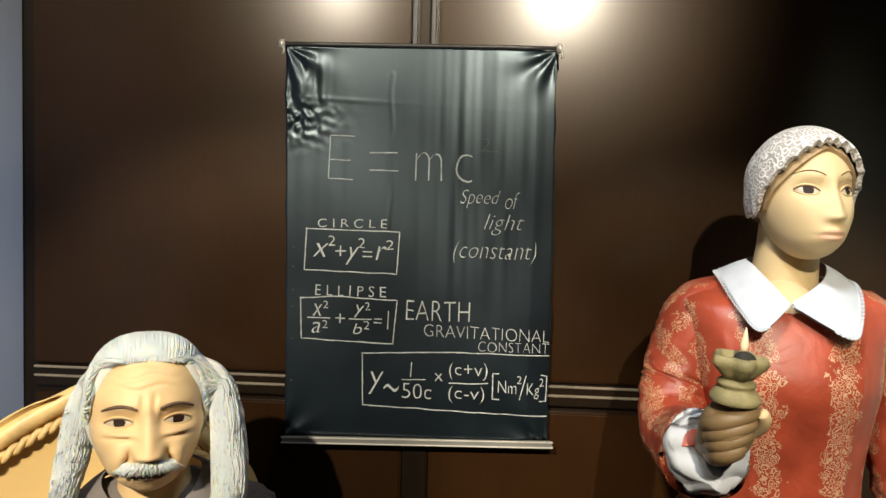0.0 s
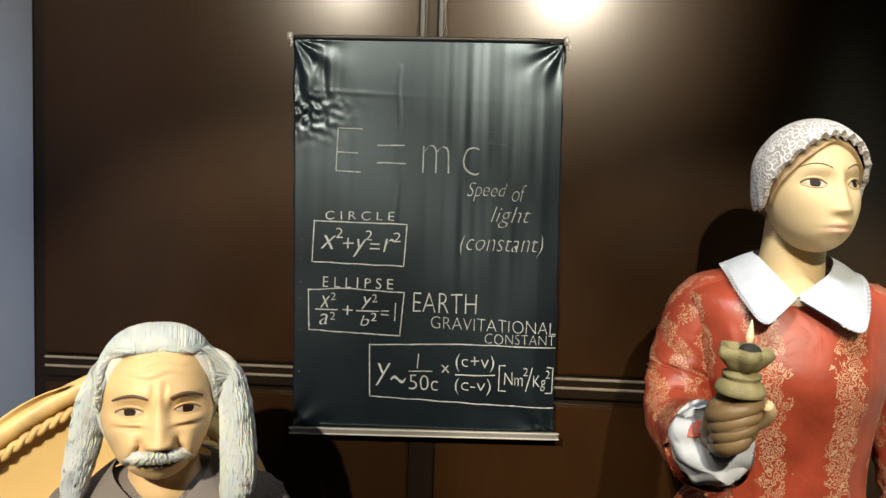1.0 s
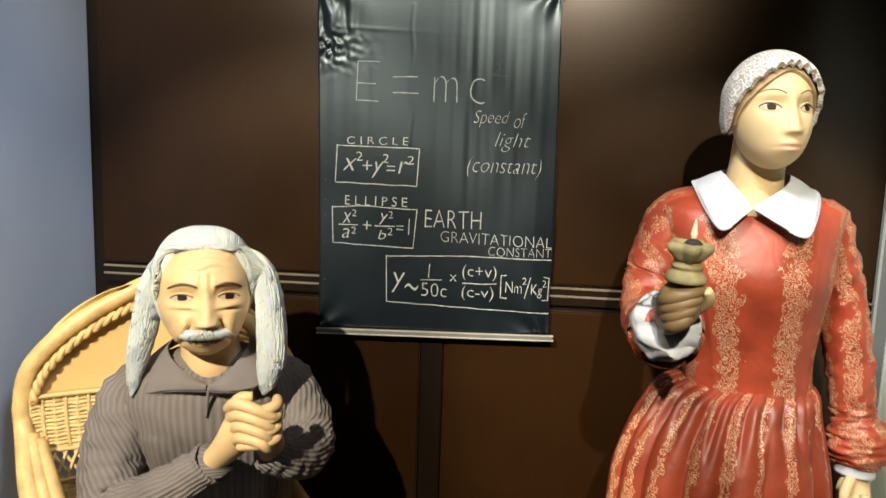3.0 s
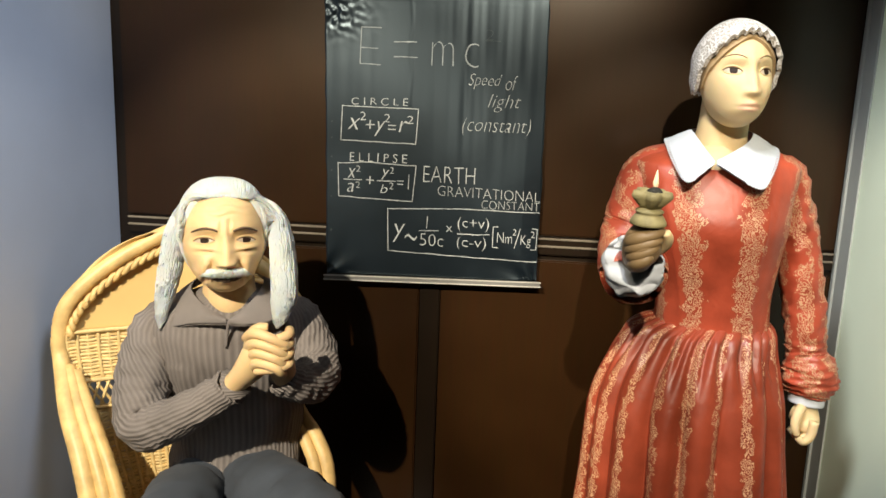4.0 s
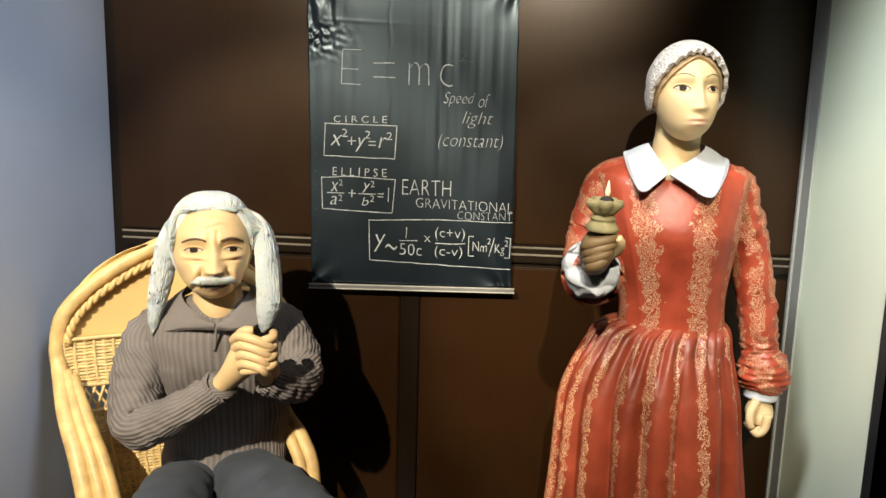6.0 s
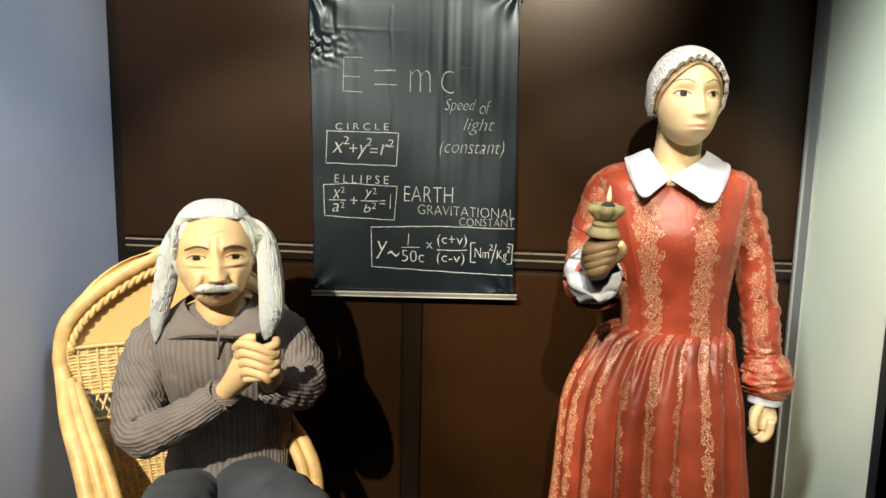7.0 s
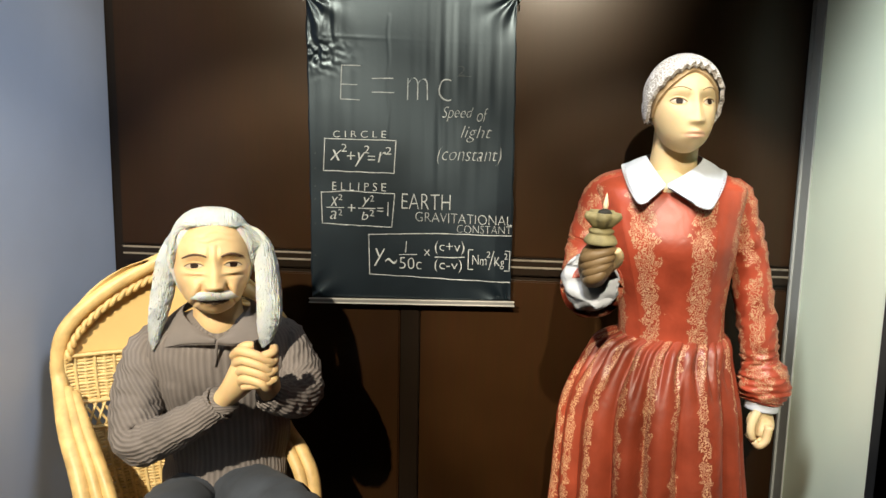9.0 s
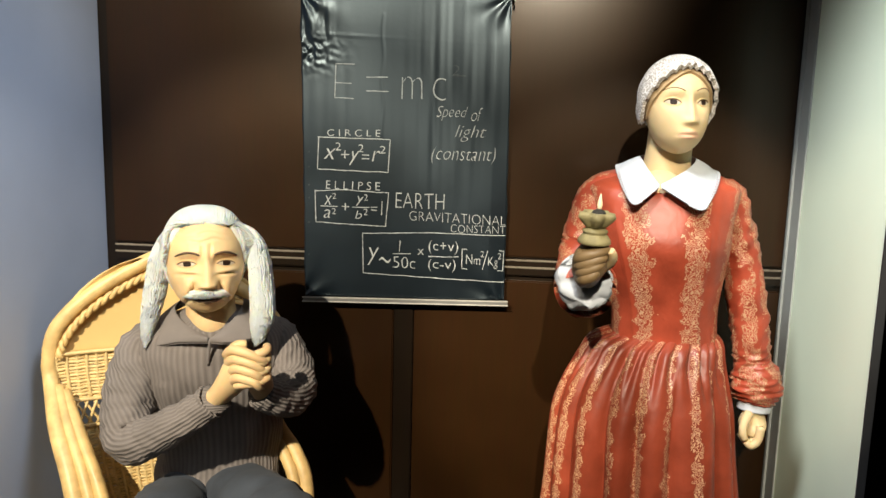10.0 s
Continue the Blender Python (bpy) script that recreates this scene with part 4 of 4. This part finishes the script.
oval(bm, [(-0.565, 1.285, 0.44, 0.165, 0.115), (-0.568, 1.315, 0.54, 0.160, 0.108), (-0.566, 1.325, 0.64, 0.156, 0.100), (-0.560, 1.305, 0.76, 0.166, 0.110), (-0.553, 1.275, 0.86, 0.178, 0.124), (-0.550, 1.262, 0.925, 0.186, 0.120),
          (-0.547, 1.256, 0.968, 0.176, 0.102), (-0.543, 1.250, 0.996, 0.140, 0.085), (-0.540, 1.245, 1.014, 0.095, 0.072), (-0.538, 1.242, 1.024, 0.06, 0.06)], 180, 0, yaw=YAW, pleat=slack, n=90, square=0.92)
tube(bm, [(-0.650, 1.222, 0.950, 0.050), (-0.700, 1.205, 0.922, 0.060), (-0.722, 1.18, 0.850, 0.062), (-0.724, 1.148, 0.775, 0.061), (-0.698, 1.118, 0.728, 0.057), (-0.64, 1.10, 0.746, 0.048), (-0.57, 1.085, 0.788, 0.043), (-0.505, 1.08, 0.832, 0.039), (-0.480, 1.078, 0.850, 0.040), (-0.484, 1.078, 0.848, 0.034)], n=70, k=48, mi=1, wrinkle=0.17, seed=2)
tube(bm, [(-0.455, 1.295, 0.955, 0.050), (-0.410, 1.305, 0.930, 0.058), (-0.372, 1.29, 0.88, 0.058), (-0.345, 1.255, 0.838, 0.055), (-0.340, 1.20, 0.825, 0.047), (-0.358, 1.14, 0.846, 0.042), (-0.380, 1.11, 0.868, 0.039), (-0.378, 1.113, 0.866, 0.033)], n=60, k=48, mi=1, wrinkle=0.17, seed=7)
# clasped fingers
tube(bm, [(-0.494, 1.078, 0.840, 0.028), (-0.462, 1.075, 0.868, 0.030), (-0.430, 1.068, 0.905, 0.037), (-0.410, 1.065, 0.942, 0.037), (-0.402, 1.066, 0.966, 0.024)], n=24, k=20, mi=2, flat=0.8)
tube(bm, [(-0.374, 1.115, 0.860, 0.028), (-0.378, 1.092, 0.900, 0.033), (-0.380, 1.078, 0.938, 0.033), (-0.384, 1.075, 0.966, 0.022)], n=20, k=18, mi=2, flat=0.8)
for i in range(4):
    z = 0.978 - 0.0205 * i
    tube(bm, [(-0.436 + 0.004 * i, 1.050, z - 0.010, 0.0105), (-0.410 + 0.003 * i, 1.026, z + 0.010, 0.0116), (-0.374 + 0.003 * i, 1.020, z + 0.004, 0.0104), (-0.350 - 0.002 * i, 1.030, z - 0.010, 0.0092), (-0.342 - 0.004 * i, 1.044, z - 0.016, 0.0074)], n=24, k=12, mi=2)
    tube(bm, [(-0.350, 1.068, z + 0.008, 0.0100), (-0.344, 1.042, z + 0.006, 0.0104), (-0.364, 1.026, z + 0.000, 0.0098), (-0.392, 1.026, z - 0.006, 0.0088), (-0.410, 1.032, z - 0.012, 0.0070)], n=22, k=12, mi=2)
tube(bm, [(-0.430, 1.056, 0.950, 0.014), (-0.420, 1.040, 0.980, 0.0124), (-0.404, 1.035, 0.996, 0.0108), (-0.386, 1.040, 0.998, 0.0088)], n=18, k=12, mi=2)
# thighs and lower legs
tube(bm, [(-0.64, 1.24, 0.505, 0.090), (-0.612, 1.10, 0.526, 0.096), (-0.575, 0.95, 0.534, 0.091), (-0.55, 0.80, 0.520, 0.082), (-0.545, 0.735, 0.48, 0.072), (-0.55, 0.72, 0.40, 0.066), (-0.55, 0.74, 0.20, 0.060), (-0.55, 0.74, 0.05, 0.062)], n=60, k=40, mi=3, wrinkle=0.12, seed=3)
tube(bm, [(-0.50, 1.26, 0.525, 0.090), (-0.390, 1.13, 0.556, 0.094), (-0.290, 1.02, 0.574, 0.092), (-0.200, 0.92, 0.566, 0.083), (-0.180, 0.87, 0.49, 0.072), (-0.19, 0.83, 0.40, 0.066), (-0.19, 0.84, 0.20, 0.060), (-0.19, 0.84, 0.05, 0.062)], n=60, k=40, mi=3, wrinkle=0.14, seed=5)
for x, y in ((-0.55, 0.72), (-0.19, 0.82)):
    ball(bm, (x + 0.015, y - 0.05, 0.042), (0.048, 0.12, 0.042), 9, 20, 12)
# neck and head
tube(bm, [(-0.537, 1.225, 0.960, 0.052), (-0.537, 1.218, 1.0, 0.060), (-0.540, 1.218, 1.04, 0.057), (-0.540, 1.215, 1.08, 0.056)], n=24, k=36, mi=2)
hm = Head((-0.536, 1.184, 1.152), 25, -3, age=2.7, a=0.066, b=0.080, top=0.092, chin=0.092, nose=1.12, jaw=0.50, size=(1.33, 1.20, 1.27))
# lips get the dark brow colour: painted shade beneath the moustache
hm.build(bm, 2, 8, 6, 7, 8, brow=0.0022, arch=0.010, brow_z=0.012, lift0=0.55, ears=False)
hm.shell(bm, 4, 0.008, lambda p: 0.074 - 0.016 * math.sin(min(p, 1.57)) ** 2 - 0.115 * min(1, max(0, p - 0.85) / 0.75) ** 1.3, lumps=0.03, taper=True, rows=40, k=120)
rnd = random.Random(3)


def combed(u, q, grow):
    """A place on the crown: u across from -1 to 1, q over it from the brow to the back."""
    t, b = (hm.top + grow) * (1 - abs(u) ** 2.6) ** 0.45, (hm.b + grow) * (1 - abs(u) ** 2.6) ** 0.5
    low = 0.070 - 0.016 * u * u - 0.07 * max(0.0, abs(u) - 0.80) / 0.2
    a0 = math.asin(max(-0.9, min(0.95, low / max(t, 0.02))))
    an = a0 + (2.6 - a0) * q
    return Vector(((hm.a + grow) * u, -b * math.cos(an), t * math.sin(an)))


# hair combed back from the brow
for i in range(3200):
    u = rnd.uniform(-0.985, 0.985)
    grow = 0.007 + 0.003 * rnd.random()
    w = 0.0010 + 0.0006 * rnd.random()
    first = 0.10 * rnd.random()
    pts = [combed(u * (1 + 0.02 * q), first + q, grow * g) for q, g in ((0, 0.1), (0.07, 0.45), (0.17, 0.85), (0.36, 1.0), (0.58, 1.0))]
    tube(bm, [(*(hm.m @ p), w * g) for p, g in zip(pts, (0.5, 1, 1, 1, 0.8))], n=14, k=3, mi=4)
# long locks at the sides: a soft core wrapped in fine waving strands
for sx, line in ((-1, ((-0.580, 1.215, 1.240, 0.006), (-0.622, 1.200, 1.210, 0.018), (-0.642, 1.185, 1.160, 0.024), (-0.650, 1.168, 1.09, 0.024), (-0.656, 1.150, 1.03, 0.020), (-0.661, 1.138, 0.985, 0.012), (-0.664, 1.132, 0.948, 0.003))),
                 (1, ((-0.480, 1.215, 1.240, 0.006), (-0.440, 1.225, 1.208, 0.018), (-0.420, 1.218, 1.160, 0.023), (-0.408, 1.203, 1.10, 0.026), (-0.401, 1.188, 1.03, 0.026), (-0.405, 1.175, 0.985, 0.018), (-0.410, 1.168, 0.958, 0.004)))):
    tube(bm, [(*c[:3], c[3] * 0.96) for c in line], n=70, k=28, mi=4, wrinkle=0.10, seed=5 * sx)
    path = spline(line, 36)
    for i in range(1500):
        an, rr = rnd.random() * 6.283, 0.95 + 0.09 * rnd.random() ** 1.6
        ph, amp = rnd.random() * 6.283, 0.0010 + 0.0016 * rnd.random()
        first, last = rnd.randrange(0, 9), 35 - int(9 * rnd.random() ** 2)
        w = 0.0010 + 0.0007 * rnd.random()
        pts = []
        for k in range(first, last + 1):
            c = path[k]
            r = c[3] * rr
            turn = an + 0.10 * math.sin(k * 0.3 + ph)
            pts.append((c[0] + r * math.cos(turn) + amp * math.sin(k * 1.05 + an), c[1] + r * math.sin(turn), c[2] + 0.002 * math.cos(ph), w * (0.5 if k in (first, last) else 1)))
        tube(bm, pts, n=34, k=3, mi=4)
    # strands that sweep from the crown down into the lock
    for i in range(900):
        u, q = sx * rnd.uniform(0.35, 0.97), rnd.uniform(0.02, 0.42)
        an, rr, last = rnd.random() * 6.283, 0.92 + 0.13 * rnd.random(), rnd.randrange(16, 35)
        w, ph = 0.0009 + 0.0006 * rnd.random(), rnd.random() * 6.283
        pts = [hm.m @ combed(u, q, 0.004), hm.m @ combed(sx * (abs(u) * 0.5 + 0.48), q + 0.06, 0.007)]
        for k in range(8, last, 2):
            c = path[k]
            pts.append(Vector((c[0] + c[3] * rr * math.cos(an) + 0.002 * math.sin(k * 1.05 + ph), c[1] + c[3] * rr * math.sin(an), c[2])))
        tube(bm, [(*p, w) for p in pts], n=30, k=3, mi=4)
# moustache
for i in range(420):
    q = rnd.uniform(-1, 1)
    d = rnd.random()
    p = hm.m.inverted() @ hm.at(0.026 * q, -0.046, 0.003)
    pts = [(0.022 * q, p.y + 0.002, -0.045 + 0.003 * rnd.random() - 0.003 * q * q), (0.029 * q, p.y - 0.007 * d - 0.002, -0.049 + 0.003 * rnd.random()), (0.039 * q + 0.003 * rnd.uniform(-1, 1), p.y - 0.007 * d + 0.010 * q * q, -0.0555 - 0.003 * rnd.random())]
    tube(bm, [(*(hm.m @ Vector(c)), g) for c, g in zip(pts, (0.0012, 0.0014, 0.0006))], n=7, k=4, mi=4)
# open shirt collar and the slit below it
for inner, outer in (
        (((-0.507, 1.132, 0.982), (-0.565, 1.142, 1.005), (-0.612, 1.180, 1.033), (-0.610, 1.245, 1.050), (-0.565, 1.280, 1.055)),
         ((-0.509, 1.122, 0.974), (-0.580, 1.120, 0.970), (-0.648, 1.142, 0.955), (-0.676, 1.200, 0.992), (-0.640, 1.290, 1.018))),
        (((-0.503, 1.132, 0.982), (-0.476, 1.146, 1.004), (-0.458, 1.195, 1.035), (-0.475, 1.255, 1.050), (-0.530, 1.285, 1.055)),
         ((-0.503, 1.122, 0.974), (-0.462, 1.126, 0.974), (-0.418, 1.158, 0.978), (-0.395, 1.225, 1.002), (-0.440, 1.310, 1.018)))):
    flap(bm, ([tuple(c) for c in spline(inner, 24)], [tuple(c) for c in spline(outer, 24)]), 10, thick=0.006, puff=0.45, sub=7)
tube(bm, [(-0.505, 1.128, 0.978, 0.004), (-0.512, 1.136, 0.945, 0.0035), (-0.518, 1.143, 0.912, 0.003)], n=12, k=8, mi=10)
man = part("wax_figure", bm, [M_SHIRT, M_SLEEVE, M_SKIN_M, M_TROUSER, M_HAIR, M_LIP, M_EYE, M_IRIS, M_BROW_MOUTH_SHADE, M_IRON, M_COLLAR])
tagged(man, "seated wax figure in a grey ribbed shirt with long white hair", "wax figure")

# ---------------------------------------------------------------- oil lamp in the raised hand
lamp = tagged(new("oil_lamp"), "small olive stoneware oil lamp with a pale flame", "lamp")
lamp.matrix_basis = pose(0.338, 1.000, 1.253, 4, 2, 0) @ Matrix.Scale(0.89, 4)
bm = bmesh.new()
lathe(bm, [(0.004, 0.0), (0.035, 0.0), (0.037, 0.002), (0.036, 0.008), (0.032, 0.015), (0.027, 0.021), (0.024, 0.023), (0.028, 0.026), (0.028, 0.030), (0.021, 0.034), (0.004, 0.038)], k=40)
part("foot", bm, M_CLAY, lamp)
bm = bmesh.new()
k = 48
rings = []
for r, z in ((0.020, 0.036), (0.026, 0.044), (0.033, 0.053), (0.037, 0.060), (0.034, 0.070), (0.028, 0.071), (0.022, 0.058), (0.004, 0.054)):
    rings.append([(r * (1 + 0.17 * math.cos(5 * (2 * math.pi * j / k) + 1.6) * min(1, r / 0.03)) * math.cos(2 * math.pi * j / k), r * (1 + 0.17 * math.cos(5 * (2 * math.pi * j / k) + 1.6) * min(1, r / 0.03)) * math.sin(2 * math.pi * j / k), z) for j in range(k)])
skin(bm, rings)
part("bowl", bm, M_CLAY, lamp, "lobed stoneware bowl")
bm = bmesh.new()
ball(bm, (0.002, -0.016, 0.066), (0.017, 0.014, 0.014), 0, 18, 12)
part("burner", bm, M_DARK, lamp, "sooty round burner")
bm = bmesh.new()
lathe(bm, [(0.002, 0.074), (0.005, 0.080), (0.0062, 0.087), (0.0042, 0.097), (0.002, 0.108), (0.0005, 0.113)], k=14, centre=(0.004, -0.004))
part("flame", bm, M_FLAME, lamp, "pale pointed flame bulb")
